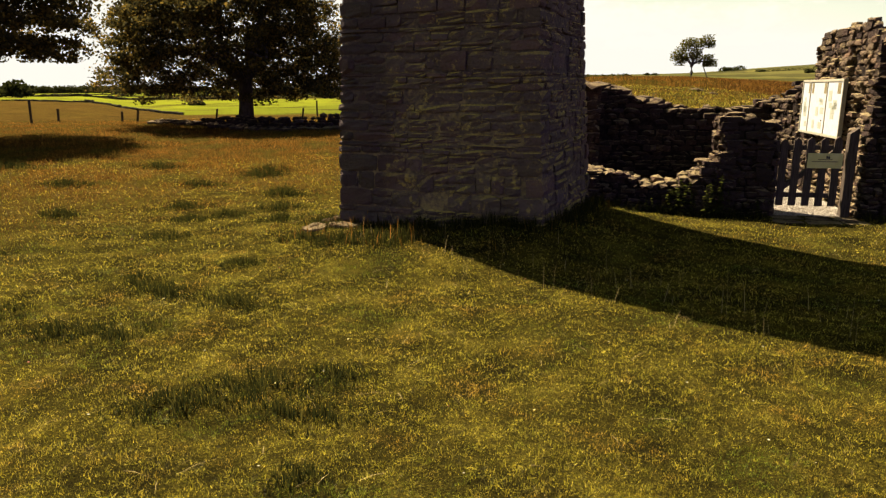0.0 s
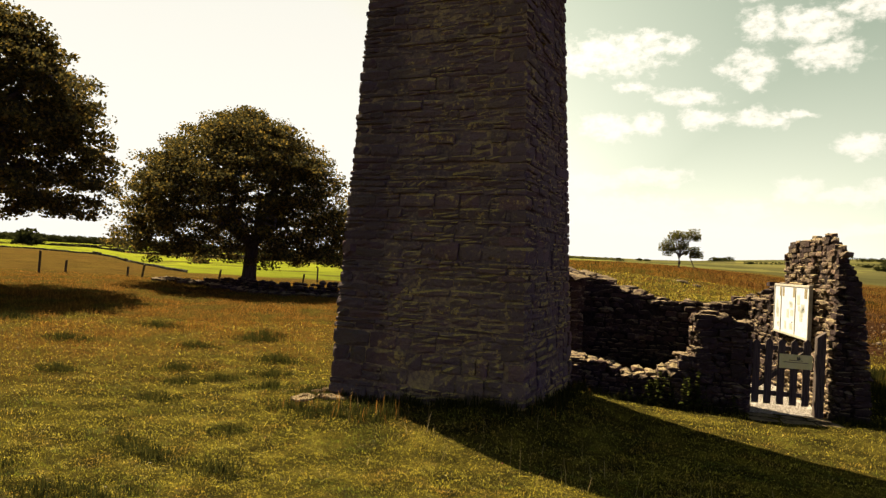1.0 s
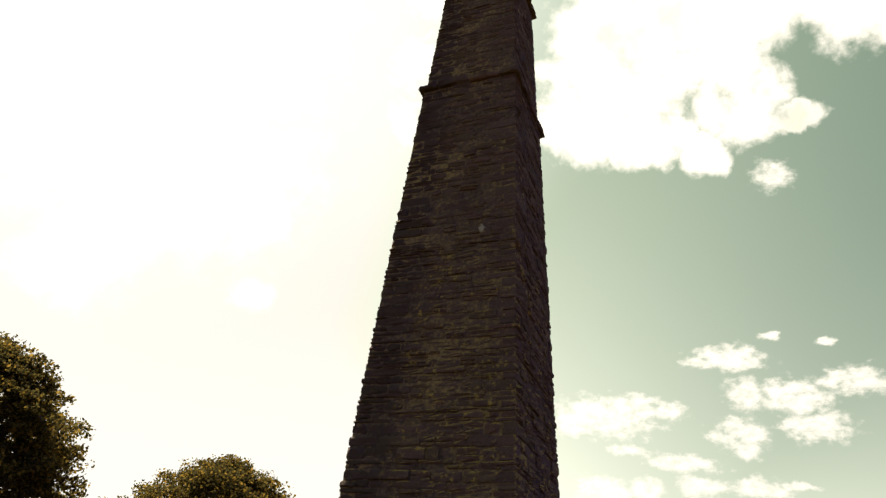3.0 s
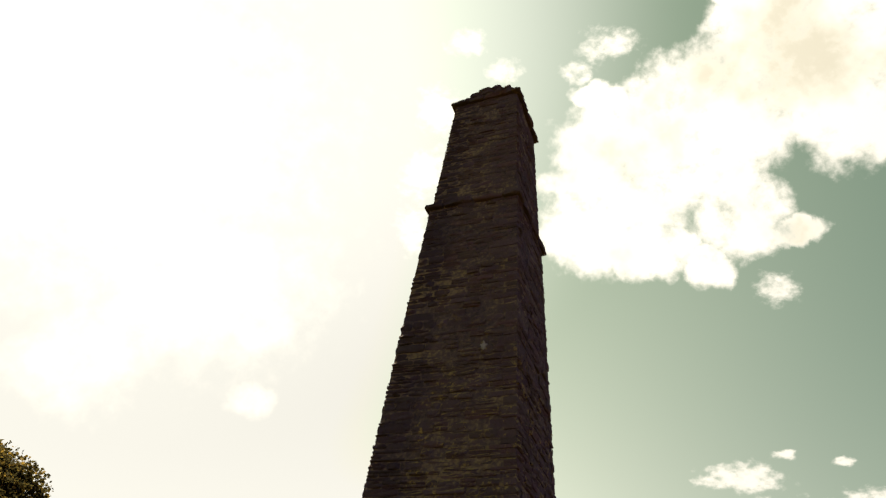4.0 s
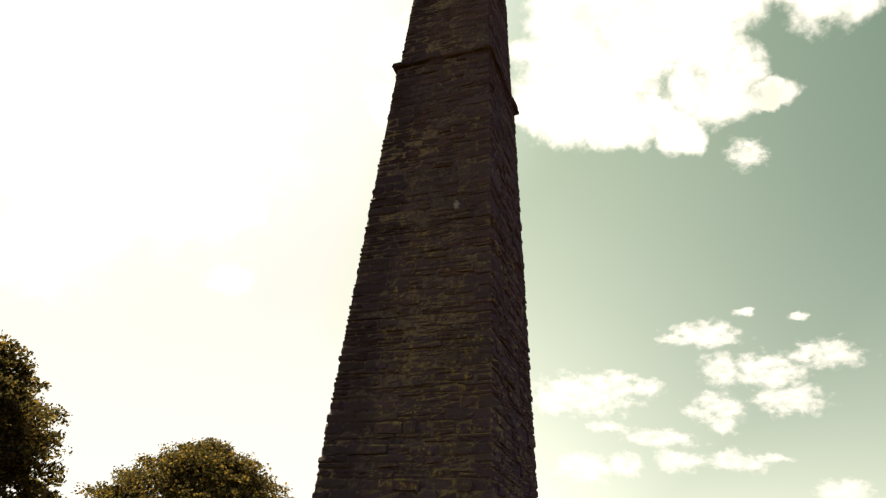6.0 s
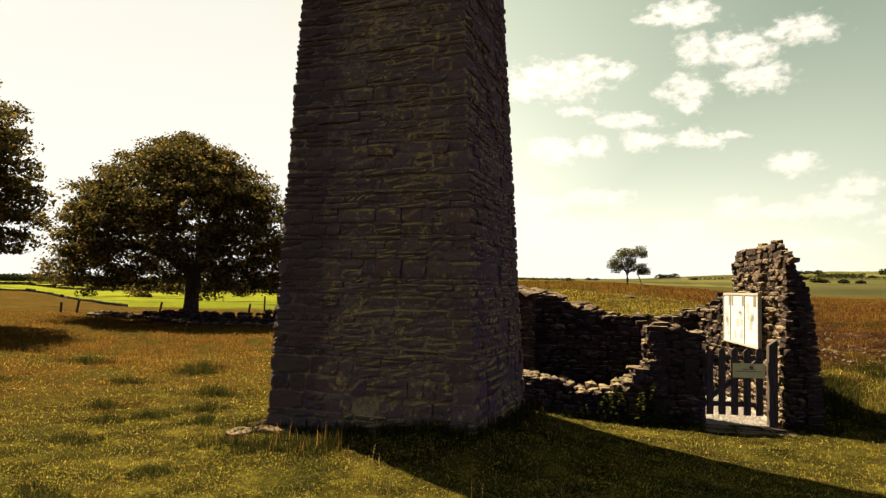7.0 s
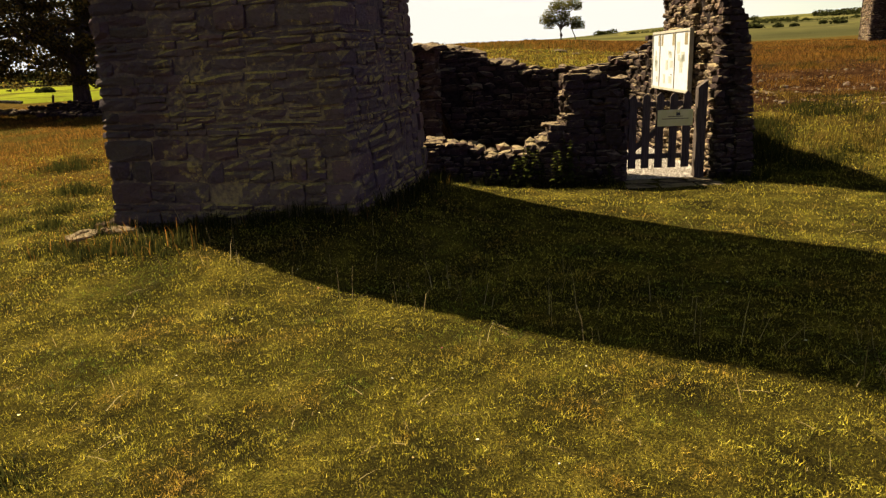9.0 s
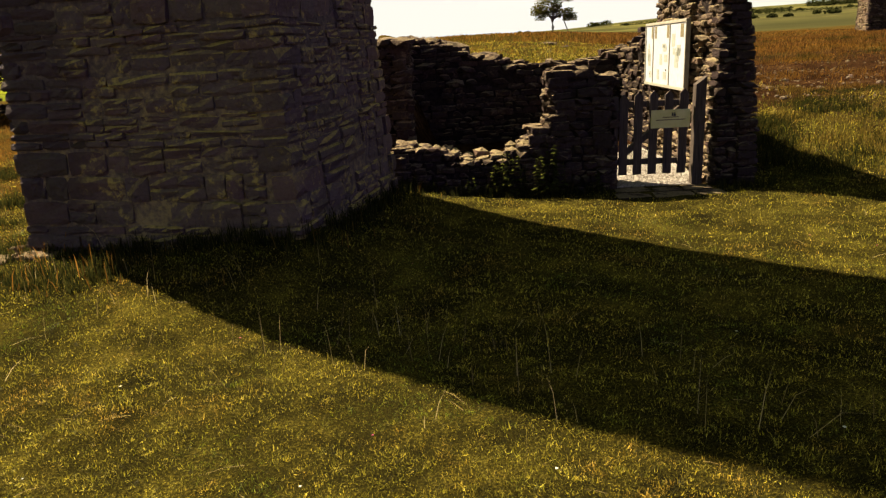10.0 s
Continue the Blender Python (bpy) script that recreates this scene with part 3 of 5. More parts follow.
def build_ground():
    radii = np.concatenate([np.linspace(0.25, 18, 170), np.geomspace(18.15, 2600, 190)])
    angles = np.radians(np.concatenate([np.linspace(-60, 60, 420), np.linspace(60, 300, 90)[1:-1]]))
    rr, aa = np.meshgrid(radii, angles, indexing="ij")
    x, y = rr * np.sin(aa), rr * np.cos(aa)
    z = ground_height(x, y)
    nr, na = x.shape
    verts = np.stack([x, y, z], -1).reshape(-1, 3)
    i, j = np.meshgrid(np.arange(nr - 1), np.arange(na), indexing="ij")
    a, b = i * na + j, i * na + (j + 1) % na
    faces = np.stack([a, b, b + na, a + na], -1).reshape(-1, 4)[:, ::-1]
    verts = np.concatenate([verts, [[0, 0, 0]]])
    cap = [(len(verts) - 1, k, (k + 1) % na) for k in range(na)]
    ob = mesh_object("ground", verts.tolist(), faces.tolist() + cap, M_GROUND, smooth=True)
    tagged(ob, "sunlit rough pasture of short turf and tawny seeding grass", "ground", kind="structure")
    d, az = np.hypot(x, y), np.degrees(np.arctan2(x, y))
    tawny = ease(8.5, 14, d + 1.5 * bumps(x, y, 5, 8) - 0.05 * (az + 20)) * (0.75 + 0.25 * bumps(x, y, 7, 9))
    tawny = np.where((az > 3) & (az < 25), ease(15, 26, d) * (0.55 + 0.35 * bumps(x, y, 5, 10)), tawny)
    edge = np.interp(az, [-50, -36, -30, -25, -10, 5, 20, 28, 60], [95, 92, 74, 52, 48, 80, 95, 74, 74])
    field = ease(0, 1, (d - edge) / (0.04 * edge))
    fu = (x - FRONT_AT.x) * FU.x + (y - FRONT_AT.y) * FU.y
    fv = (x - FRONT_AT.x) * FV.x + (y - FRONT_AT.y) * FV.y
    # dark spoil colour indoors also stands in for shade on the floor
    indoors = ease(0.0, 0.3, fv) * (y < 14.0) * (fu > -3.0) * (fu < 0.9)
    rubble = indoors + spoil_amount(x, y)
    for name, value in (("tawny", tawny), ("field", field), ("rubble", rubble)):
        flat = np.concatenate([np.clip(value, 0, 1).ravel(), [0.0]]).astype(np.float32)
        ob.data.attributes.new(name, "FLOAT", "POINT").data.foreach_set("value", flat)
    return ob


build_ground()


# ---- the stone chimney ----
SIDE0, SIDE1, BAND_Z, SIDE2, CAP_Z = 2.455, 1.647, 10.30, 1.349, 13.52


def tower_half(z):
    if z <= BAND_Z:
        return (SIDE0 + (SIDE1 - SIDE0) * z / BAND_Z) / 2
    low = SIDE1 * 0.97
    return (low + (SIDE2 - low) * (z - BAND_Z) / (CAP_Z - BAND_Z)) / 2


def build_tower():
    rnd = random.Random(11)
    tower = thing("chimney", Matrix.Translation((TOWER_AT.x, TOWER_AT.y, 0)) @ Matrix.Rotation(TOWER_TURN, 4, "Z"),
                  "tall tapering square chimney of dark weathered limestone rubble", "chimney")
    lean = Matrix.Rotation(-TOWER_TURN, 2) @ TOWER_LEAN

    def at(x, y, z):
        return Vector((x + lean.x * z, y + lean.y * z, z))

    # mortar core
    bm = bmesh.new()
    rings = []
    for z in (-0.4, BAND_Z, BAND_Z + 0.01, CAP_Z):
        h = tower_half(max(z, 0)) - 0.007
        rings.append([bm.verts.new(at(sx * h, sy * h, z)) for sx, sy in ((-1, -1), (1, -1), (1, 1), (-1, 1))])
    for lo, hi in zip(rings, rings[1:]):
        for k in range(4):
            bm.faces.new((lo[k], lo[(k + 1) % 4], hi[(k + 1) % 4], hi[k]))
    bm.faces.new(rings[-1])
    part("core", bm, M_MORTAR, tower, "dark recessed mortar")

    sides = [((1, 0, 0), (0, -1, 0)), ((0, 1, 0), (1, 0, 0)), ((-1, 0, 0), (0, 1, 0)), ((0, -1, 0), (-1, 0, 0))]
    stones = []
    z, course = -0.25, 0
    tilt_low, tilt_high = -math.atan((SIDE0 - SIDE1) / 2 / BAND_Z), -math.atan((SIDE1 - SIDE2) / 2 / (CAP_Z - BAND_Z))
    while z < CAP_Z - 0.02:
        rise = rnd.choice((0.045, 0.055, 0.065, 0.08, 0.10, 0.12, 0.15, 0.18)) * (1.1 if z < 3 else 0.9 if z < BAND_Z else 0.8)
        if z < BAND_Z < z + rise + 0.05:
            rise = BAND_Z - z if BAND_Z - z > 0.05 else rise
        rise = min(rise, max(CAP_Z - z, 0.05))
        zc = z + rise / 2
        h = tower_half(max(zc, 0))
        tilt = tilt_low if zc < BAND_Z else tilt_high
        for k, (along, out) in enumerate(sides):
            along, out = Vector(along), Vector(out)
            # corner stone at the left end of this side; every other course it lies along the other side
            long = (course + k) % 2 == 0
            wq = rnd.uniform(0.34, 0.55) if long else rnd.uniform(0.18, 0.28)
            dq = rnd.uniform(0.16, 0.22) if long else rnd.uniform(0.3, 0.42)
            proud = rnd.uniform(-0.006, 0.014)
            start = -h - proud
            c = along * (start + wq / 2) + out * (h + proud * rnd.uniform(0.4, 1.0))
            stones.append(("block", rnd.randrange(10), block_matrix(at(c.x, c.y, zc), along, out, wq, rise - rnd.uniform(0.003, 0.010), dq, tilt)))
            end_gap = rnd.uniform(0.20, 0.26) if not ((course + k + 1) % 2 == 0) else rnd.uniform(0.18, 0.24)
            s, stop = start + wq, h - end_gap
            while s < stop - 0.02:
                w = rnd.uniform(0.12, 0.36) * (1.6 if rnd.random() < 0.3 else 1.0)
                if stop - s - w < 0.14:
                    w = stop - s
                proud = rnd.gauss(0.0, 0.012)
                split = rise > 0.095 and rnd.random() < 0.4
                for q in range(2 if split else 1):
                    hh = rise / (2 if split else 1)
                    zz = z + hh * (q + 0.5)
                    zz += 0.010 * math.sin(2.3 * s + course * 1.7 + k)
                    c = along * (s + w / 2) + out * (tower_half(max(zz, 0)) + proud)
                    stones.append(("block", rnd.randrange(10), block_matrix(at(c.x, c.y, zz), along, out, w - rnd.uniform(0.003, 0.012), hh - rnd.uniform(-0.006, 0.014), 0.16, tilt + rnd.gauss(0, 0.03), rnd.gauss(0, 0.022))))
                s += w
        z += rise
        course += 1
    lay_stones(tower, stones, M_STONE, M_STONE_JOINED, lambda p: p.z < 3.2 and p.y < -0.75, limit=480)

    # one pale crust of lichen high on the front
    bm = bmesh.new()
    h = tower_half(7.09)
    ring = [bm.verts.new(at(0.46 + (0.045 + 0.02 * math.sin(5 * a)) * math.cos(a), -h - 0.035 + 0.005 * math.sin(3 * a), 7.09 + (0.06 + 0.02 * math.cos(4 * a)) * math.sin(a))) for a in (2 * math.pi * k / 14 for k in range(14))]
    bm.faces.new(ring)
    bmesh.ops.extrude_face_region(bm, geom=bm.faces[:])
    for v in bm.verts[14:]:
        v.co.y += 0.05
    part("lichen_crust", bm, M_BOARD_EDGE, tower, "small pale lichen crust")

    # two projecting string courses of long flat stones
    for z, name in ((BAND_Z, "string_course"), (CAP_Z, "cap_course")):
        h = tower_half(z) + (0.075 if name == "string_course" else 0.085)
        for k, (along, out) in enumerate(sides):
            along, out = Vector(along), Vector(out)
            bm = bmesh.new()
            s = -h
            while s < h - 0.01:
                w = rnd.uniform(0.3, 0.6)
                w = h - s if h - s - w < 0.2 else w
                m = block_matrix(at(*(along * (s + w / 2) + out * (h + rnd.uniform(-0.01, 0.01))).xy, z + rnd.uniform(-0.01, 0.01)), along, out, w - 0.008, 0.10 if name == "string_course" else 0.085, 0.3, 0)
                vs, fs = STONES[rnd.randrange(10)]
                made = [bm.verts.new(m @ Vector(v)) for v in vs]
                for f in fs:
                    bm.faces.new([made[i] for i in f])
                s += w
            part(name, bm, M_STONE_JOINED, tower, "projecting flat stone course")
    # broken masonry above the cap: it slopes up from one corner to a flat crest
    top = []
    h = tower_half(CAP_Z) - 0.03
    for course, (lo, hi, deep) in enumerate(((-0.95, 0.97, 0.97), (-0.85, 0.93, 0.92), (-0.64, 0.80, 0.80), (-0.36, 0.46, 0.55))):
        z = CAP_Z + 0.10 + course * 0.122
        for k, (along, out) in enumerate(sides):
            along, out = Vector(along), Vector(out)
            a0, a1 = (lo, hi) if k == 0 else (-hi, -lo) if k == 2 else (-deep, deep)
            s = a0 * h
            while s < a1 * h - 0.03:
                w = min(rnd.uniform(0.16, 0.34), a1 * h - s)
                c = along * (s + w / 2) + out * (h - 0.008 * course)
                top.append(("block", rnd.randrange(10), block_matrix(at(c.x, c.y, z + rnd.uniform(-0.008, 0.008)), along, out, w - 0.006, 0.122, 0.45)))
                s += w
    lay_stones(tower, top, M_STONE, M_STONE_JOINED, lambda p: False, rest="broken_top")
    return tower


build_tower()


# ---- the ruined building ----


def rubble_wall(name, a, b, thick, top, label, seed, base=-0.15, singles=300, near=None, step=0.105, faces=("front", "back", "ends", "top"), slope=None, size=1.0, pale=()):
    """A dry rubble wall from a to b (front face; its thickness lies to the left of a to b). top(s) gives its height at s metres along."""
    rnd = random.Random(seed)

    def thick_at(z):
        return float(np.interp(z, *zip(*slope))) if slope else thick

    a, b = Vector(a), Vector(b)
    length = (b - a).length
    u = (b - a).normalized()
    wall = thing(name, Matrix.Translation((a.x, a.y, 0)) @ Matrix.Rotation(math.atan2(u.y, u.x), 4, "Z"), label, "wall", kind="structure")
    # dark heart of the wall
    bm = bmesh.new()
    cols = max(4, int(length / 0.18))
    rows = []
    for i in range(cols + 1):
        s = 0.04 + (length - 0.08) * i / cols
        zt = max(top(s) - 0.13, base + 0.05)
        rows.append([bm.verts.new(c) for c in ((s, 0.03, base), (s, 0.03, zt), (s, max(0.07, thick_at(zt) - 0.06), zt), (s, thick - 0.06, base))])
    for p, q in zip(rows, rows[1:]):
        for k in range(3):
            bm.faces.new((p[k], q[k], q[k + 1], p[k + 1]))
    bm.faces.new(rows[0])
    bm.faces.new(rows[-1][::-1])
    part("core", bm, M_EARTH, wall, "dark earth between the stones")
    kinds = {True: [], False: []}
    zmax = max(top(length * i / 40) for i in range(41))

    def side(p0, along, out, run, limit, lit_face=False):
        stones = kinds[lit_face]
        z = base
        while z < zmax:
            rise = rnd.uniform(0.55, 1.25) * step
            s = rnd.uniform(-0.05, 0.0)
            while s < run:
                w = rnd.uniform(0.13, 0.34) * size
                w = min(w, run - s + 0.04)
                if slope and abs(along.x) < 0.5 and along.y > 0:
                    w = min(w, max(0.0, thick_at(z + rise) - s + 0.02))
                if w < 0.06:
                    break
                if z + rise * 0.7 < min(limit(s + w / 2), limit(s + w) + 0.1 if slope else 9.0):
                    c = p0 + along * (s + w / 2) + out * rnd.gauss(0.0, 0.03)
                    if slope and out.y > 0:
                        c.y = thick_at(z + rise / 2)
                    if rnd.random() < 0.4:
                        rough = Euler((rnd.gauss(0, 0.12), rnd.gauss(0, 0.12), math.atan2(along.y, along.x) + rnd.gauss(0, 0.2))).to_matrix().to_4x4()
                        stones.append(("boulder", rnd.randrange(8), Matrix.Translation((c.x - out.x * min(0.10, thick_at(z) * 0.4), c.y - out.y * min(0.10, thick_at(z) * 0.4), z + rise / 2)) @ rough @ Matrix.Diagonal((w * 1.2, min(0.30, thick_at(z + rise) * 0.9 + 0.06), rise * 1.35, 1))))
                        s += w
                        continue
                    stones.append(("block", rnd.randrange(10), block_matrix((c.x, c.y, z + rise / 2), along, out, w * 0.98, rise * 1.0, min(0.2, max(0.08, thick_at(z + rise) * 0.8)), rnd.gauss(0, 0.06), rnd.gauss(0, 0.06))))
                s += w
            z += rise

    # faces listed in pale get the rubble colour with painted sunlight
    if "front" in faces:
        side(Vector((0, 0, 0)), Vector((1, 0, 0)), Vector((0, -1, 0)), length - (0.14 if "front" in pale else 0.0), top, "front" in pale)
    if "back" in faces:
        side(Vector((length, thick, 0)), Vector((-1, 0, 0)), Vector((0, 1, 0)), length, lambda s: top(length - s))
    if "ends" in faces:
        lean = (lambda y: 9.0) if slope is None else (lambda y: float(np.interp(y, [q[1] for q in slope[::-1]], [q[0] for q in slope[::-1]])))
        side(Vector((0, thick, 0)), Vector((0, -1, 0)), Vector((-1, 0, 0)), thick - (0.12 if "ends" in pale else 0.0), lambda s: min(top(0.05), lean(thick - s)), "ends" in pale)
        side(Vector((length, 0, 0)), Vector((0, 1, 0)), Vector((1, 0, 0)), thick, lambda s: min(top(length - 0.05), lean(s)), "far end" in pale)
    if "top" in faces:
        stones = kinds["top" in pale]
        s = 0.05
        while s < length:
            w = rnd.uniform(0.14, 0.34) * (0.6 if slope else size)
            v = 0.06 if slope is None else 0.0
            while v < max(0.1, thick_at(top(s))):
                dv = rnd.uniform(0.16, 0.34) * (0.5 if slope else size)
                hgt = rnd.uniform(0.07, 0.16)
                dv = min(dv, thick_at(top(s)) + 0.08) if slope else dv
                m = Matrix.Translation((s + w / 2, min(v + dv / 2, max(0.05, thick_at(top(s)) - 0.06)), top(s + w / 2) - 0.05 + rnd.uniform(-0.03, 0.03))) @ Euler((rnd.gauss(0, 0.14), rnd.gauss(0, 0.14), rnd.uniform(-0.6, 0.6))).to_matrix().to_4x4() @ Matrix.Diagonal((w * 1.2, dv * 1.2, hgt, 1))
                stones.append(("boulder", rnd.randrange(8), m))
                v += dv
            s += w
    close = near or (lambda p: p.y < thick * 0.6 or p.z > zmax * 0.6)
    lay_stones(wall, kinds[True], M_RUBBLE_SUN, M_RUBBLE_SUN_JOINED, close, limit=singles)
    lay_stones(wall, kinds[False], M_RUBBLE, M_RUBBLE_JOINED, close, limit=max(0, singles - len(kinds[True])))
    return wall


def ragged(points, amount, seed):
    """A wall top through (s, z) points, with a broken edge."""
    ss, zz = zip(*points)

    def top(s):
        return float(np.interp(s, ss, zz)) + amount * noise.noise((s * 4.3, seed * 7.7, 0.0)) + amount * 0.6 * noise.noise((s * 11.0, seed * 3.1, 5.0))
    return top


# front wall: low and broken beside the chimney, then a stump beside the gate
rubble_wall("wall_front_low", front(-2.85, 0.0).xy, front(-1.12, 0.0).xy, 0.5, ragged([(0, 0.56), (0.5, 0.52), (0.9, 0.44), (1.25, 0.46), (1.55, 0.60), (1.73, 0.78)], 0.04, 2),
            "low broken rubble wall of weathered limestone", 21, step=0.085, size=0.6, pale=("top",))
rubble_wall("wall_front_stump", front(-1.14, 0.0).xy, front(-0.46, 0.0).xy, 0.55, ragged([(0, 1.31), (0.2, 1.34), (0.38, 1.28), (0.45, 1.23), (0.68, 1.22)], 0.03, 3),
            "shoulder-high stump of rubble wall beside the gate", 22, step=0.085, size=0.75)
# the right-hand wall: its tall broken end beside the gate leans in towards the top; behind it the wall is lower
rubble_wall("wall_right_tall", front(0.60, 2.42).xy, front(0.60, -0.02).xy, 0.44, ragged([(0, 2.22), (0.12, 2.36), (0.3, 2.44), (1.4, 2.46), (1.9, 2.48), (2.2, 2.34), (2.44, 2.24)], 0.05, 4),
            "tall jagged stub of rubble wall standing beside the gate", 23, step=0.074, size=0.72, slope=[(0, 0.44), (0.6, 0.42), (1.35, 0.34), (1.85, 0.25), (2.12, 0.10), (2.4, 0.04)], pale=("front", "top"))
rubble_wall("wall_right", front(0.58, 5.0).xy, front(0.58, 2.42).xy, 0.55, ragged([(0, 1.45), (0.8, 1.48), (2.0, 1.56), (2.85, 1.72)], 0.06, 5),
            "rubble wall running back beside the grassy bank", 24)
rubble_wall("wall_back", (1.2, 13.75), (5.9, 13.55), 0.5, ragged([(0, 1.72), (0.9, 1.75), (1.5, 1.45), (2.5, 1.28), (3.5, 1.27), (4.1, 1.48), (4.6, 1.72)], 0.05, 6),
            "rubble back wall with loose stones along its top", 25, near=lambda p: p.z > 0.95)
rubble_wall("wall_left", (1.12, 13.9), (0.95, 10.4), 0.45, ragged([(0, 1.75), (2, 1.72), (3.5, 1.70)], 0.05, 7), "inner rubble wall behind the chimney", 26, near=lambda p: p.z > 1.2)


# ---- gate, signs and floor of the ruin ----


def local(u, v, z=0.0):
    return Matrix.Translation(front(u, v, z)) @ Matrix.Rotation(FRONT_TURN, 4, "Z")


def picket(bm, x, w, z0, z1, y0, y1):
    """A flat pale with a pointed top."""
    out = [(x - w / 2, z0), (x + w / 2, z0), (x + w / 2, z1 - 0.045), (x, z1), (x - w / 2, z1 - 0.045)]
    lo, hi = [bm.verts.new((a, y0, b)) for a, b in out], [bm.verts.new((a, y1, b)) for a, b in out]
    bm.faces.new(lo)
    bm.faces.new(hi[::-1])
    for k in range(5):
        bm.faces.new((lo[(k + 1) % 5], lo[k], hi[k], hi[(k + 1) % 5]))


def build_gate():
    gate = thing("picket_gate", local(0, 0.12), "small dark weathered wooden picket gate, shut, with a sign", "gate")
    for x, z1 in ((-0.345, 1.0), (-0.19, 1.02), (-0.03, 1.025), (0.13, 1.02), (0.285, 1.035)):
        bm = bmesh.new()
        picket(bm, x, 0.088, 0.135, z1, -0.012, 0.012)
        part("pale", bm, M_WOOD, gate)
    for z in (0.24, 0.86):
        bm = bmesh.new()
        box(bm, -0.40, 0.345, 0.0125, 0.055, z, z + 0.062, 0.004)
        part("rail", bm, M_WOOD, gate)
    bm = bmesh.new()
    turn = math.atan2(0.54, 0.68)
    box(bm, -0.43, 0.43, 0.014, 0.085, -0.03, 0.03, 0.003, Matrix.Translation((-0.02, 0, 0.60)) @ Matrix.Rotation(-turn, 4, "Y"))
    part("brace", bm, M_WOOD, gate)
    for z in (0.27, 0.89):
        bm = bmesh.new()
        box(bm, -0.47, -0.22, 0.056, 0.062, z - 0.016, z + 0.016, 0.002)
        part("hinge", bm, M_IRON, gate, "rusted iron strap hinge")
    bm = bmesh.new()
    box(bm, -0.06, 0.35, -0.026, -0.0125, 0.63, 0.82, 0.003)
    plate = part("sign_plate", bm, M_PLATE, gate, "grey-green sign plate with a small emblem")
    bm = bmesh.new()
    box(bm, 0.155, 0.172, -0.0285, -0.0262, 0.752, 0.79)
    box(bm, 0.174, 0.20, -0.0285, -0.0262, 0.752, 0.778)
    box(bm, 0.182, 0.192, -0.0285, -0.0262, 0.778, 0.794)
    part("emblem", bm, M_INK, plate)
    for x0, x1, z in ((-0.01, 0.30, 0.715), (0.06, 0.23, 0.742)):
        bm = bmesh.new()
        box(bm, x0, x1, -0.028, -0.0262, z - 0.005, z + 0.005)
        part("text_line", bm, M_PRINT_OLIVE, plate)
    # posts
    for x0, x1, z1, label in ((0.395, 0.505, 1.15, "stout square gate post with a sloping top"), (-0.455, -0.408, 0.98, "slim gate post against the wall end")):
        post = thing("gate_post", local(0, 0.12), label, "post")
        bm = bmesh.new()
        vs = box(bm, x0, x1, -0.04, 0.07, -0.25, z1, 0.006)
        for v in bm.verts:
            if v.co.z > 0.8:
                v.co.z -= (x1 - v.co.x) * 0.75 if x0 > 0 else 0
        part("shaft", bm, M_WOOD, post)


build_gate()


def build_board():
    board = thing("information_board", local(0.575, 0.88, 0.055), "pale three-panel information board fixed to the wall", "notice board")
    at = 0.0
    for k, w in enumerate((0.62, 0.76, 0.38)):
        bm = bmesh.new()
        box(bm, -0.075, -0.045, at + 0.012, at + w - 0.012, 0.93, 1.665, 0.003)
        panel = part("panel", bm, M_BOARD, board)
        rnd = random.Random(k)
        for _ in range(6):
            bm = bmesh.new()
            y, z = at + rnd.uniform(0.06, w - 0.20), rnd.uniform(0.98, 1.40)
            box(bm, -0.0770, -0.0755, y, y + rnd.uniform(0.06, 0.16), z, z + rnd.uniform(0.05, 0.16))
            part("picture", bm, M_PRINT_GREEN, panel, "faded yellow-green picture")
        tabs = ([(0.06, 0.19)], [(0.03, 0.13), (0.60, 0.69)], [(0.03, 0.10)])[k]
        for y0, y1 in tabs:
            bm = bmesh.new()
            box(bm, -0.0775, -0.0755, at + y0, at + y1, 1.50, 1.65)
            part("picture", bm, M_PRINT_OLIVE, panel, "faded olive-brown picture")
        at += w
    for y0, y1, z0, z1 in ((-0.035, at + 0.02, 1.665, 1.70), (-0.035, at + 0.02, 0.895, 0.93)):
        bm = bmesh.new()
        box(bm, -0.085, -0.03, y0, y1, z0, z1, 0.004)
        part("frame_rail", bm, M_BOARD_EDGE, board)
    for y in (-0.04, 0.598, 1.358, 1.76):
        bm = bmesh.new()
        box(bm, -0.085, -0.03, y, y + 0.024, 0.93, 1.665, 0.003)
        part("frame_stile", bm, M_BOARD_EDGE, board)
    for y in (0.2, 1.0, 1.55):
        bm = bmesh.new()
        box(bm, -0.04, 0.16, y, y + 0.06, 0.97, 1.62, 0.003)
        part("batten", bm, M_WOOD, board, "dark batten behind the board")


build_board()


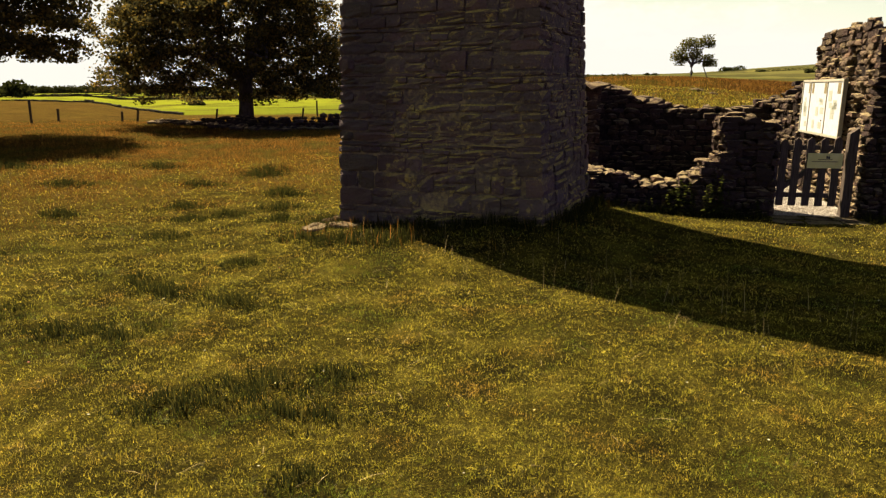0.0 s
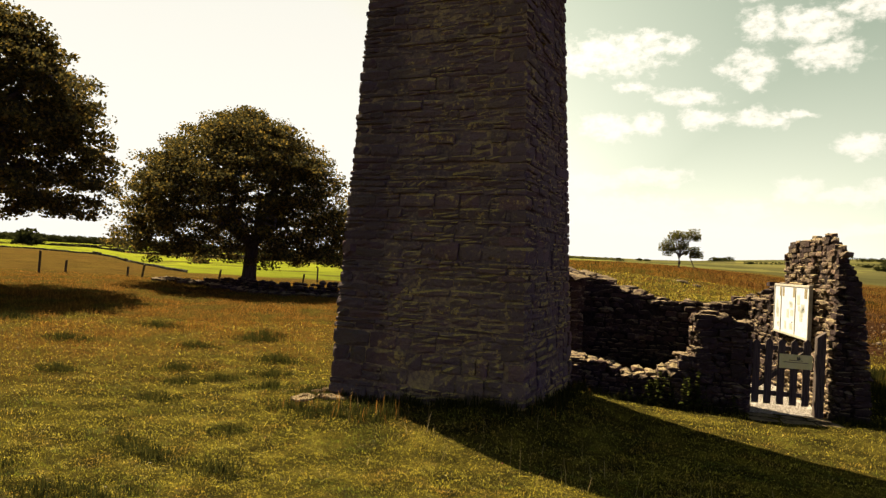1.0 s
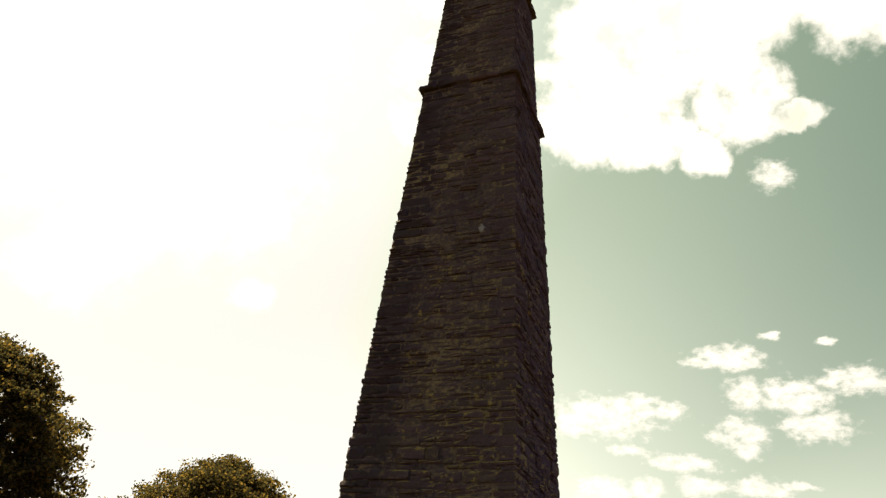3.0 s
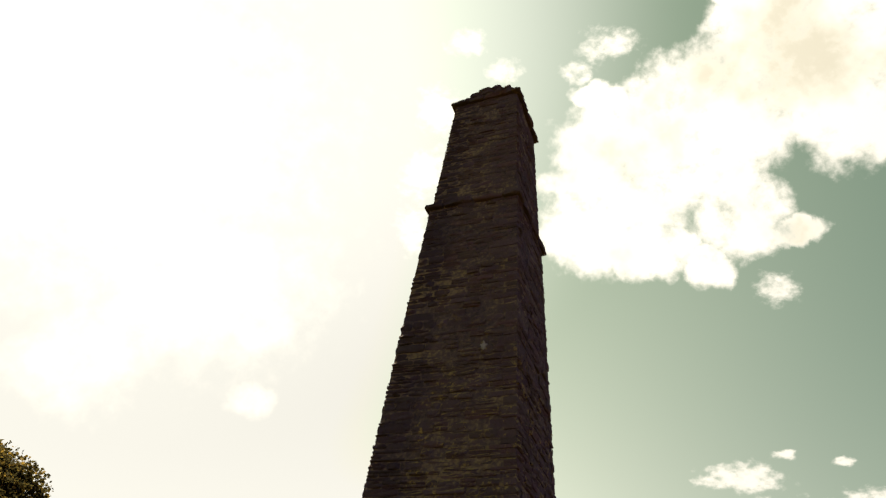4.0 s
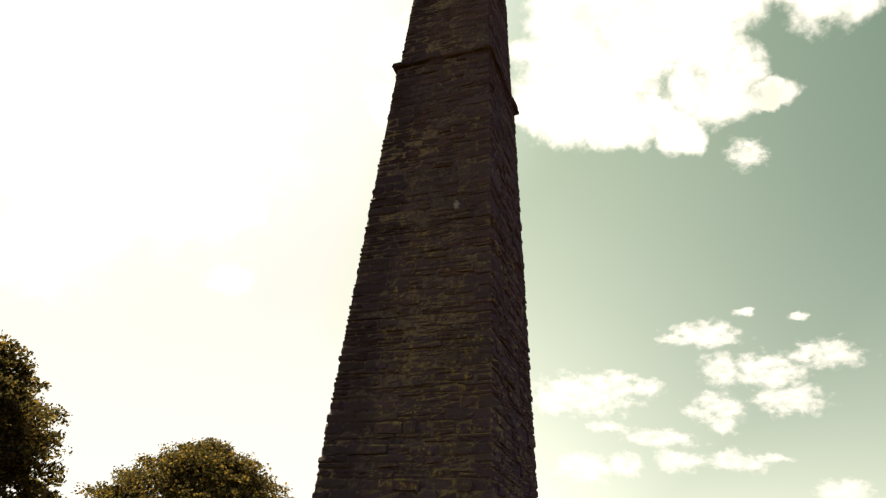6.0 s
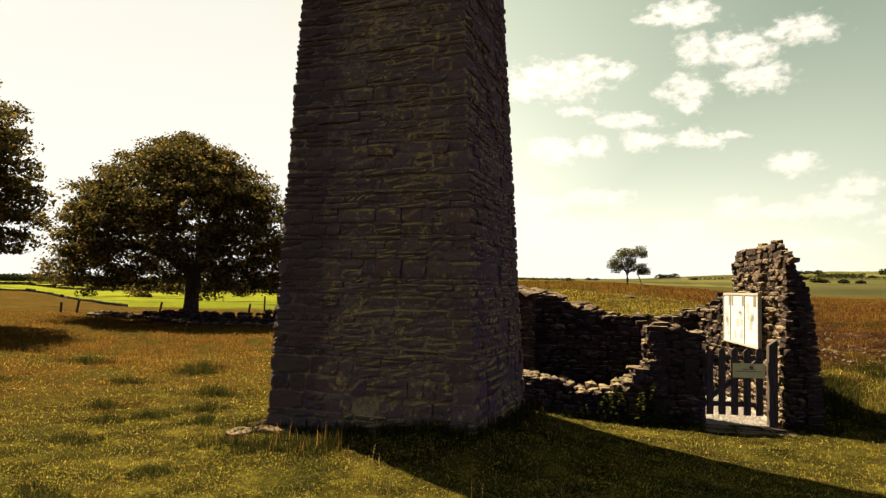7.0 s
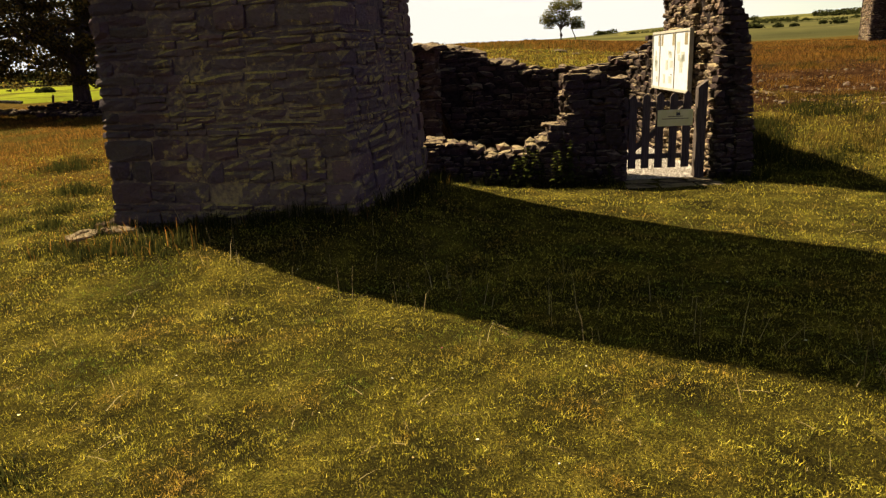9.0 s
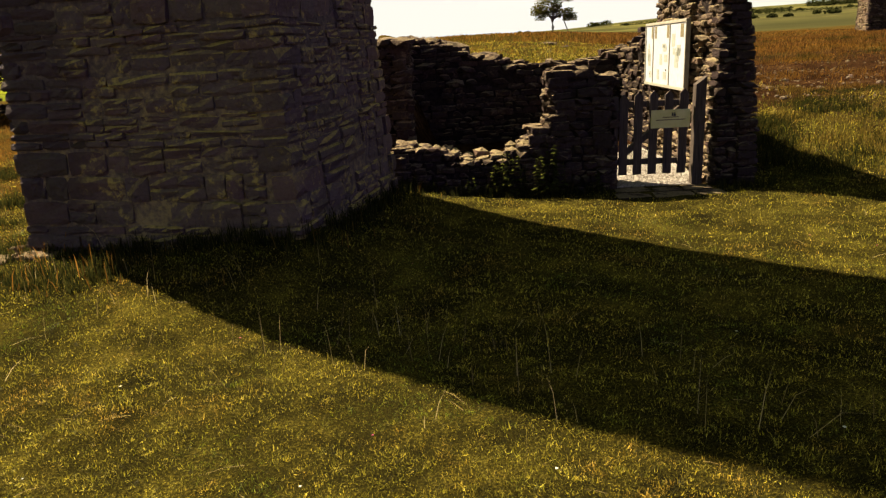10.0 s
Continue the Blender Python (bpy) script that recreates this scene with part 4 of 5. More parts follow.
def build_floor():
    # the gravel's diagonal left edge imitates the edge of the walls' shadow
    ring = [front(-1.0, 0.56), front(-0.42, 0.56), front(-0.42, 0.10), front(0.40, 0.10), front(0.40, 0.3), front(0.6, 0.3), front(0.6, 3.4), front(0.38, 3.2), front(-0.30, 1.5)]
    bm = bmesh.new()
    top = [bm.verts.new((p.x, p.y, 0.012)) for p in ring]
    low = [bm.verts.new((p.x, p.y, -0.15)) for p in ring]
    bm.faces.new(top)
    for k in range(len(ring)):
        bm.faces.new((low[k], low[(k + 1) % len(ring)], top[(k + 1) % len(ring)], top[k]))
    ob = part("floor", bm, M_GRAVEL, None, "pale limestone gravel floor inside the ruin")
    tagged(ob, category="floor", kind="structure")
    sill = thing("door_sill", local(0, 0), "dark worn stone doorstep under the gate", "step")
    for x0, x1, y0, y1 in ((-0.46, -0.08, -0.16, 0.095), (-0.07, 0.24, -0.17, 0.095), (0.25, 0.56, -0.15, 0.095), (-0.50, -0.14, -0.42, -0.175), (-0.125, 0.30, -0.46, -0.185), (0.315, 0.62, -0.40, -0.165)):
        bm = bmesh.new()
        box(bm, x0, x1, y0, y1, -0.2, 0.004 + 0.01 * math.sin(20 * x1) + (0.012 if y1 > 0 else 0.0), 0.02)
        part("stone", bm, M_RUBBLE, sill)
    rnd = random.Random(3)
    verts, faces = [], []
    for _ in range(3600):
        u, v = rnd.uniform(-0.5, 0.5), rnd.uniform(0.11, 3.2)
        if u < -0.45 + 0.25 * v:
            continue
        p = front(u, v, 0.014)
        vs, fs = BOULDERS[rnd.randrange(8)]
        r, base = rnd.uniform(0.012, 0.035), len(verts)
        a = rnd.uniform(0, 6.28)
        for x, y, z in vs:
            verts.append((p.x + r * (x * math.cos(a) - y * math.sin(a)), p.y + r * (x * math.sin(a) + y * math.cos(a)), p.z + r * 0.7 * z))
        faces.extend(tuple(i + base for i in f) for f in fs)
    ob = mesh_object("gravel", verts, faces, M_GRAVEL)
    tagged(ob, "loose pale limestone chippings behind the gate", "gravel", kind="stuff")


build_floor()


# ---- trees ----


def tube(bm, pts, radii, sides=8):
    rings = []
    for i, (p, r) in enumerate(zip(pts, radii)):
        d = (pts[min(i + 1, len(pts) - 1)] - pts[max(i - 1, 0)]).normalized()
        q = d.to_track_quat("Z", "Y")
        rings.append([bm.verts.new(p + q @ Vector((math.cos(a) * r, math.sin(a) * r, 0))) for a in (2 * math.pi * k / sides for k in range(sides))])
    for lo, hi in zip(rings, rings[1:]):
        for k in range(sides):
            bm.faces.new((lo[k], lo[(k + 1) % sides], hi[(k + 1) % sides], hi[k]))
    bm.faces.new(rings[-1])


def bent(p, q, rnd, sag, n=6):
    out = []
    for i in range(n + 1):
        t = i / n
        out.append(p.lerp(q, t) + Vector((rnd.gauss(0, sag), rnd.gauss(0, sag), rnd.gauss(0, sag * 0.6))) * math.sin(math.pi * t) + Vector((0, 0, sag * 2.0 * math.sin(math.pi * t))))
    return out


def leaf_cloud(centres, spreads, counts, size, seed, hang=0.35, flat=0.42):
    """Bent leaf quads scattered in flattened clumps."""
    rs = np.random.RandomState(seed)
    c = np.repeat(np.array(centres), counts, axis=0)
    sp = np.repeat(np.array(spreads), counts, axis=0)
    n = len(c)
    p = c + np.clip(rs.normal(size=(n, 3)), -1.5, 1.5) * sp[:, None] * np.array([1.0, 1.0, flat])
    nrm = rs.normal(size=(n, 3)) + np.array([0, 0, 0.9])
    nrm /= np.linalg.norm(nrm, axis=1)[:, None]
    u = np.cross(nrm, rs.normal(size=(n, 3)))
    u /= np.linalg.norm(u, axis=1)[:, None]
    w = np.cross(nrm, u)
    s = (size * rs.uniform(0.55, 1.35, n))[:, None]
    a, b = p - u * s * 0.5, p + u * s * 0.5 - nrm * s * hang * 0.4
    l, r = p + w * s * 0.42 - nrm * s * 0.12, p - w * s * 0.42 - nrm * s * 0.12
    verts = np.stack([a, r, b, l], 1).reshape(-1, 3)
    k = np.arange(n)[:, None] * 4
    faces = np.concatenate([k + np.array([0, 1, 2]), k + np.array([0, 2, 3])], 1).reshape(-1, 3)
    return verts.tolist(), faces.tolist()


def field_wall(name, label, points, high, seed, mat=None, rows=1, rise=(1.0, 1.0)):
    """A tumbled dry stone wall that follows the ground through points."""
    rnd = random.Random(seed)
    verts, faces, at = [], [], 0
    for leg, ((x0, y0), (x1, y1)) in enumerate(zip(points, points[1:])):
        run = math.hypot(x1 - x0, y1 - y0)
        step = max(0.22, high * 0.42)
        for i in range(int(run / step)):
            t = (i + 0.5) * step / run
            x, y = x0 + (x1 - x0) * t, y0 + (y1 - y0) * t
            g = height_at(x, y)
            tall = high * (0.8 + 0.35 * noise.noise((x * 0.35, y * 0.35, seed))) * (rise[0] + (rise[1] - rise[0]) * (leg + t) / (len(points) - 1))
            z = 0.0
            for _ in range(rows - 1):      # stones fallen to either side
                vs, fs = BOULDERS[rnd.randrange(8)]
                r, ox, oy = step * rnd.uniform(0.9, 2.0), rnd.gauss(0, 1.5) * step, rnd.gauss(0, 1.7) * step
                for p in vs:
                    verts.append((x + ox + p[0] * r * 1.3, y + oy + p[1] * r * 1.2, g + 0.1 * r + p[2] * r * 0.7))
                faces.extend(tuple(k + at for k in f) for f in fs)
                at += len(vs)
            while z < tall:
                r = step * rnd.uniform(0.75, 1.35)
                vs, fs = BOULDERS[rnd.randrange(8)]
                ox, oy = rnd.gauss(0, 0.15) * step, rnd.gauss(0, 0.3) * step
                for p in vs:
                    verts.append((x + ox + p[0] * r * 1.2, y + oy + p[1] * r * 1.2, g + z + p[2] * r * 0.8))
                faces.extend(tuple(k + at for k in f) for f in fs)
                at += len(vs)
                z += step * 0.5
    ob = mesh_object(name, verts, faces, mat or M_RUBBLE_JOINED)
    return tagged(ob, label, "wall", kind="structure")


def broadleaf(at, height, spread, foot, trunk_r, label, seed, clumps=1000, per=125, leaf=0.112, squash=1.0):
    """A spreading parkland tree: dome crown from foot metres above the ground to its height."""
    rnd = random.Random(seed)
    tree = thing("tree", (at[0], at[1], height_at(*at) - 0.1), label, "tree")
    bm = bmesh.new()
    fork = Vector((rnd.uniform(-0.2, 0.2), rnd.uniform(-0.2, 0.2), foot + 0.9))
    tube(bm, [Vector((0, 0, 0)), Vector((0, 0, 0.4)), Vector((0.03, 0, foot * 0.6)), fork], [trunk_r * 1.5, trunk_r * 1.1, trunk_r * 0.95, trunk_r * 0.8], 12)
    part("trunk", bm, M_BARK, tree)
    mid = Vector((0, 0, foot + (height - foot) * 0.42))
    centres, spreads = [], []
    limbs = []
    for k in range(13):
        a = 2 * math.pi * k / 13 + rnd.uniform(-0.2, 0.2)
        up = rnd.uniform(0.05, 0.72)
        r = spread * 0.62 * math.sqrt(max(0.05, 1 - (up * 0.92) ** 2))
        limbs.append(Vector((math.cos(a) * r, math.sin(a) * r, foot + 0.6 + (height - foot - 0.8) * up)))
    for tip in limbs:
        bm = bmesh.new()
        pts = bent(fork * rnd.uniform(0.85, 1.0), tip, rnd, 0.25)
        tube(bm, pts, [trunk_r * 0.42 * (1 - 0.85 * i / 6) + 0.02 for i in range(7)], 6)
        for _ in range(4):
            s = pts[rnd.randrange(2, 6)]
            e = s + Vector((rnd.gauss(0, 1), rnd.gauss(0, 1), rnd.uniform(-0.2, 1.0))).normalized() * rnd.uniform(0.6, 1.3)
            tube(bm, bent(s, e, rnd, 0.12, 4), [0.06, 0.05, 0.04, 0.03, 0.02], 5)
        part("limb", bm, M_BARK, tree)
    while len(centres) < clumps:
        a, t = rnd.uniform(0, 2 * math.pi), rnd.random()
        # dome: widest low down, rounded above, with lobes
        up = t ** 0.9
        lobe = 1 + 0.10 * noise.noise((math.cos(a) * 2.2, math.sin(a) * 2.2, up * 3 + seed)) + 0.08 * noise.noise((math.cos(a) * 5, math.sin(a) * 5, up * 6 + seed))
        r = 0.93 * spread * lobe * (1 - max(0.0, (up - 0.10) / 0.90) ** 2.0) ** 0.58 * (0.93 + 0.07 * min(1, up / 0.12))
        inner = rnd.random() ** 0.24
        p = Vector((math.cos(a) * r * inner - 0.10 * spread, math.sin(a) * r * inner * squash, foot + (height - 0.35 - foot) * up * (0.55 + 0.45 * inner) + rnd.gauss(0, 0.12)))
        # boughs lie in sheets with gaps between them, most open low down
        gap = 0.8 * noise.noise((p.x * 1.1 + seed, p.y * 0.25, p.z * 2.3)) + 0.6 * noise.noise((p.x * 2.4, p.y * 0.6 + seed, p.z * 3.8))
        if gap < -0.60 + 0.35 * max(0.0, 0.35 - abs(up - 0.3)) - 0.5 * max(0.0, up - 0.65):
            continue
        centres.append(tuple(p))
        spreads.append(rnd.uniform(0.2, 0.38) * spread / 5.5)
    verts, faces = leaf_cloud(centres, spreads, per, leaf, seed)
    mesh_object("crown", verts, faces, M_LEAF, tree, "dense dark green crown, yellowing on top")
    return tree


def polar(az, d):
    return (d * math.sin(radians(az)), d * math.cos(radians(az)))


broadleaf(polar(-20.4, 30.5), 8.15, 5.3, 1.2, 0.33, "round-crowned mature sycamore standing alone on the pasture", 5)
broadleaf(polar(-39.9, 25.0), 9.4, 4.7, 2.45, 0.42, "large spreading sycamore on the pasture, dark against the sky", 9)


def hawthorn(at, height, label, seed):
    """A small windswept thorn with a few separate pads of leaves and one bent side stem."""
    rnd = random.Random(seed)
    k = height / 2.4
    tree = thing("thorn_tree", (at[0], at[1], height_at(*at) - 0.05), label, "tree")
    bm = bmesh.new()
    tube(bm, [Vector(p) * k for p in ((0, 0, 0), (0.03, 0, 0.4), (-0.02, 0, 0.8), (0.05, 0, 1.05))], [0.11 * k, 0.09 * k, 0.08 * k, 0.06 * k], 8)
    part("trunk", bm, M_BARK, tree)
    pads = [((-0.95, 0, 1.35), 0.26), ((-0.6, 0.2, 1.6), 0.30), ((-0.45, -0.2, 2.0), 0.26), ((-0.1, 0.1, 2.15), 0.24), ((0.1, -0.1, 1.8), 0.3), ((0.45, 0.1, 2.1), 0.24), ((0.85, 0, 2.25), 0.28), ((1.05, 0.1, 2.0), 0.2), ((-0.75, -0.1, 1.05), 0.24), ((-0.35, 0, 1.25), 0.24),
            ((0.55, 0.1, 1.15), 0.24), ((0.95, 0, 1.2), 0.22), ((1.2, 0, 0.95), 0.2), ((0.2, 0, 1.45), 0.26), ((0.8, -0.1, 0.9), 0.16)]
    for p, r in pads:
        bm = bmesh.new()
        tip = Vector(p) * k
        tube(bm, bent(Vector((0.03, 0, rnd.uniform(0.7, 1.0))) * k, tip, rnd, 0.06 * k, 5), [0.045 * k, 0.04 * k, 0.03 * k, 0.022 * k, 0.016 * k, 0.01 * k], 5)
        part("limb", bm, M_BARK, tree)
    bm = bmesh.new()
    tube(bm, [Vector(p) * k for p in ((1.0, 0, -0.05), (0.8, 0, 0.45), (0.62, 0, 0.85))], [0.03 * k, 0.03 * k, 0.02 * k], 6)
    part("limb", bm, M_BARK, tree)
    verts, faces = leaf_cloud([tuple(Vector(p) * k) for p, r in pads], [r * k * 0.74 for p, r in pads], 400, 0.082 * k, seed, flat=0.9)
    mesh_object("crown", verts, faces, M_THORN, tree, "thin, broken yellow-green crown")
    return tree


hawthorn(polar(15.3, 45.0), 2.45, "small windswept hawthorn standing alone on the bank", 4)


def bush(at, width, high, label, seed, mat=None, group="far bushes", leaf=0.35):
    rnd = random.Random(seed)
    centres, spreads = [], []
    for _ in range(26):
        a, r, h = rnd.uniform(0, 6.28), math.sqrt(rnd.random()), rnd.random()
        centres.append((math.cos(a) * r * width * 0.4, math.sin(a) * r * width * 0.4, high * (0.2 + 0.62 * h * (1.1 - 0.6 * r))))
        spreads.append(width * 0.11)
    verts, faces = leaf_cloud(centres, spreads, 34, leaf, seed)
    ob = mesh_object("bush", verts, faces, mat or M_WOODLAND)
    ob.location = (at[0], at[1], height_at(*at) - 0.1)
    return tagged(ob, label, "bush", group)


def treeline(name, label, az0, az1, d, high, seed, n=60, depth=40):
    """A far wood or hedge: many clumps of leaves in one mesh."""
    rnd = random.Random(seed)
    centres, spreads = [], []
    for i in range(n):
        az, dd = az0 + (az1 - az0) * (i + rnd.random()) / n, d + rnd.uniform(0, depth)
        x, y = polar(az, dd)
        h = high * rnd.uniform(0.7, 1.1)
        g = height_at(x, y)
        for q in range(4):
            centres.append((x + rnd.gauss(0, high * 0.3), y, g + h * (0.15 + 0.22 * q)))
            spreads.append(high * 0.22)
    verts, faces = leaf_cloud(centres, spreads, 16, high * 0.22, seed)
    return tagged(mesh_object(name, verts, faces, M_WOODLAND), label, "woodland", kind="stuff")


treeline("woodland", "dark wood along the far skyline", -52, -23, 1050, 10, 1, 700, 50)
treeline("woodland", "dark wood along the far skyline", -23, -8, 1150, 7, 2, 380, 50)
treeline("hedge", "low dark hedge across far fields", -24, -9, 205, 0.9, 18, 150, 3)
treeline("hedge", "low dark hedge across far fields", -21, -6, 340, 1.3, 19, 130, 4)
treeline("hedge", "low dark hedge across far fields", -26, -10, 520, 2.0, 20, 130, 6)
bush(polar(-35.8, 130), 5, 3.6, "round dark bush on the skyline beyond the pasture", 3, leaf=0.6)
bush(polar(-38.6, 150), 4, 2.6, "round dark bush on the skyline beyond the pasture", 4, leaf=0.6)
bush(polar(-23.9, 86), 1.7, 0.8, "low thorn bush by the field wall", 5)
for k, (az, d, w, h) in enumerate([(12.2, 420, 9, 6), (12.8, 430, 12, 5), (23.6, 330, 10, 6), (26.9, 300, 8, 5), (29.2, 260, 14, 6), (30.8, 240, 8, 4.5), (31.8, 250, 7, 4), (33.6, 330, 9, 6), (34.6, 270, 14, 7.5), (28.2, 380, 10, 6), (32.5, 520, 10, 7), (35.6, 480, 9, 6), (20.5, 420, 9, 5), (10.6, 500, 9, 5), (36.8, 330, 9, 6)]):
    bush(polar(az, d), w * 0.38, h * 0.33, "dark hedge tree among far green fields", 20 + k, leaf=0.6)
treeline("woodland", "belt of dark trees on the far hillside", 27.6, 29.4, 820, 4, 11, 26, 30)
treeline("woodland", "belt of dark trees on the far hillside", 29.0, 32.0, 700, 4, 12, 40, 30)
treeline("woodland", "belt of dark trees on the far hillside", 33.0, 36.2, 780, 6, 13, 44, 30)
treeline("woodland", "belt of dark trees on the far hillside", 17.6, 19.2, 900, 6, 14, 22, 30)
treeline("woodland", "belt of dark trees on the far hillside", 25.2, 27.2, 950, 6, 15, 24, 30)
treeline("hedge", "low dark hedge across far fields", 6, 11, 300, 1.4, 16, 50, 6)
treeline("hedge", "low dark hedge across far fields", 20, 38, 430, 1.6, 17, 120, 6)


def far_edge(az):
    return float(np.interp(az, [-50, -36, -30, -25, -10], [95, 92, 74, 52, 48]))


field_wall("field_wall", "dark dry stone wall between tawny pasture and green fields", [polar(az, far_edge(az) + 1.0) for az in (-46, -40, -36, -33, -30, -27.5, -25)], 0.24, 5, M_FARWALL)
field_wall("field_wall", "dark dry stone wall across green fields", [polar(-46, 175), polar(-36, 190), polar(-26, 150), polar(-10, 165)], 0.55, 6, M_FARWALL)
field_wall("field_wall", "dark dry stone wall across green fields", [polar(-30, 260), polar(-20, 230), polar(-8, 300)], 0.7, 7, M_FARWALL)
field_wall("field_wall", "dark dry stone wall across green fields", [polar(-22, 150), polar(-17, 240), polar(-14, 420)], 0.7, 8, M_FARWALL)
field_wall("field_wall", "dark dry stone wall across green fields", [polar(-33, 420), polar(-8, 460)], 0.9, 9, M_FARWALL)
field_wall("tumbled_wall", "low tumbled dry stone wall in the tree's shade", [(-15.2, 29.6), (-12.6, 28.6), (-10.6, 27.2), (-9.3, 26.2), (-8.2, 25.5), (-6.0, 26.0), (-3.5, 26.6)], 0.40, 10, rows=4, rise=(0.6, 2.3))


def fence_post(az, d, high, tilt):
    x, y = polar(az, d)
    post = thing("fence_post", Matrix.Translation((x, y, height_at(x, y) - 0.2)) @ Matrix.Rotation(radians(tilt), 4, "Y"), "grey weathered wooden fence post in long grass", "post", "fence posts across the pasture")
    bm = bmesh.new()
    box(bm, -0.042, 0.042, -0.042, 0.042, 0, high * 0.62 + 0.2, 0.01)
    part("shaft", bm, M_WOOD, post)


for az, d, high, tilt in [(-35.3, 38, 1.75, 1), (-33.6, 39, 1.0, 3), (-29.4, 37, 0.8, 2), (-28.4, 37, 1.05, 9), (-22.7, 37, 1.0, 10), (-16.0, 36, 1.0, 8), (-14.7, 42, 1.5, 0)]:
    fence_post(az, d, high, tilt)

# corner of another ruined mine building beyond the spoil
corner = Vector(polar(36.3, 48.0))
back_ground = height_at(corner.x, corner.y)
e_u = Vector((math.cos(radians(-30)), math.sin(radians(-30))))
e_v = Vector((-e_u.y, e_u.x))
rubble_wall("engine_house_wall_north", corner, corner + e_u * 6, 0.8, ragged([(0, 9.4), (2, 9.6), (4, 8.2), (6, 7.0)], 0.2, 31), "tall roofless limestone wall of a ruined engine house", 41, base=back_ground - 0.4, singles=0, step=0.15, size=1.3, faces=("front", "ends", "top"))
# west face laid in the sunlit copy of the rubble colour
rubble_wall("engine_house_wall_west", corner + e_v * 5, corner, 0.8, ragged([(0, 7.5), (2, 8.6), (5, 9.4)], 0.2, 32), "tall roofless limestone wall of a ruined engine house", 42, base=back_ground - 0.4, singles=0, step=0.15, size=1.3, faces=("front", "ends", "top"), pale=("front",))


# ---- loose stones, turf and weeds ----
M_SLAB = material("pale limestone", stone_look((0.08, 0.052, 0.032), (0.22, 0.150, 0.085), (0.18, 0.14, 0.07)))



def scatter_stones(name, label, spots, mat, seed, singles=True):
    """spots: (x, y, width, depth, height, turn)."""
    rnd = random.Random(seed)
    for x, y, w, d, h, turn in spots:
        m = Matrix.Translation((x, y, height_at(x, y) + h * 0.25)) @ Matrix.Rotation(radians(turn), 4, "Z") @ Matrix.Diagonal((w, d, h, 1))
        ob = new(name, shared_mesh("boulder", rnd.randrange(8), mat))
        ob.matrix_world = m
        tagged(ob, label, "stone", name + "s lying about")


M_SLAB_JOINED = material("pale limestone pieces", stone_look((0.035, 0.024, 0.018), (0.22, 0.155, 0.115), (0.17, 0.13, 0.07), True))


def slab(x, y, w, d, h, turn, seed):
    """A flat, cracked, rough-edged slab sunk in the turf."""
    rnd = random.Random(seed)
    bm = bmesh.new()
    n = 16
    rings = []
    for k, (scale, z) in enumerate(((1.02, -0.6), (1.0, 0.55), (0.93, 0.85), (0.6, 1.0), (0.25, 0.95))):
        ring = []
        for i in range(n):
            a = 2 * math.pi * i / n
            r = scale * (1 + 0.22 * noise.noise((math.cos(a) * 1.6, math.sin(a) * 1.6, seed * 3.3)) + 0.25 * noise.noise((math.cos(a) * 5, math.sin(a) * 5, seed + k)))
            ring.append(bm.verts.new((w / 2 * r * math.cos(a), d / 2 * r * math.sin(a), h * (z + rnd.uniform(-0.25, 0.25)))))
        rings.append(ring)
    for lo, hi in zip(rings, rings[1:]):
        for i in range(n):
            bm.faces.new((lo[i], lo[(i + 1) % n], hi[(i + 1) % n], hi[i]))
    bm.faces.new(rings[-1])
    me = bpy.data.meshes.new("flat_stone")
    bm.to_mesh(me)
    bm.free()
    me.materials.append(M_SLAB)
    ob = new("flat_stone", me)
    ob.matrix_world = Matrix.Translation((x, y, height_at(x, y) - 0.012)) @ Euler((rnd.gauss(0, 0.05), rnd.gauss(0, 0.05), radians(turn))).to_matrix().to_4x4()
    tagged(ob, "flat pale limestone slab sunk in the turf at the chimney's foot", "stone", "flat stones at the chimney's foot")


for k, spot in enumerate([(-2.21, 7.56, 0.30, 0.22, 0.055, 15), (-1.80, 7.51, 0.36, 0.15, 0.05, -8), (-1.99, 7.60, 0.15, 0.12, 0.05, 50), (-2.12, 7.80, 0.13, 0.10, 0.06, 20), (-2.03, 7.86, 0.10, 0.09, 0.07, 70)]):
    slab(*spot, 3 + k)
scatter_stones("outcrop_stone", "low weathered stone on the grassy bank",
               [(2.1, 15.2, 1.3, 0.7, 0.40, 5), (1.75, 15.35, 0.8, 0.6, 0.42, 100), (2.6, 15.4, 0.7, 0.5, 0.44, 30), (1.35, 15.0, 0.7, 0.5, 0.44, 60), (2.1, 14.5, 0.5, 0.4, 0.3, 80), (3.0, 15.6, 0.5, 0.35, 0.22, 20), (3.3, 16.4, 0.6, 0.4, 0.18, 12), (6.2, 22.5, 0.7, 0.4, 0.18, 0), (6.9, 22.9, 0.5, 0.4, 0.15, 40), (2.9, 15.0, 0.4, 0.3, 0.16, 70)], M_RUBBLE, 2)


def boulder_patch(name, label, category, spots, mat):
    verts, faces, at = [], [], 0
    rnd = random.Random(77)
    for x, y, r in spots:
        vs, fs = BOULDERS[rnd.randrange(8)]
        a = rnd.uniform(0, 6.28)
        zs = height_at(x, y) + 0.12 * r
        for p in vs:
            verts.append((x + r * (p[0] * math.cos(a) - p[1] * math.sin(a)), y + r * (p[0] * math.sin(a) + p[1] * math.cos(a)), zs + r * 0.6 * p[2]))
        faces.extend(tuple(i + at for i in f) for f in fs)
        at += len(vs)
    ob = mesh_object(name, verts, faces, mat)
    return tagged(ob, label, category, kind="stuff")


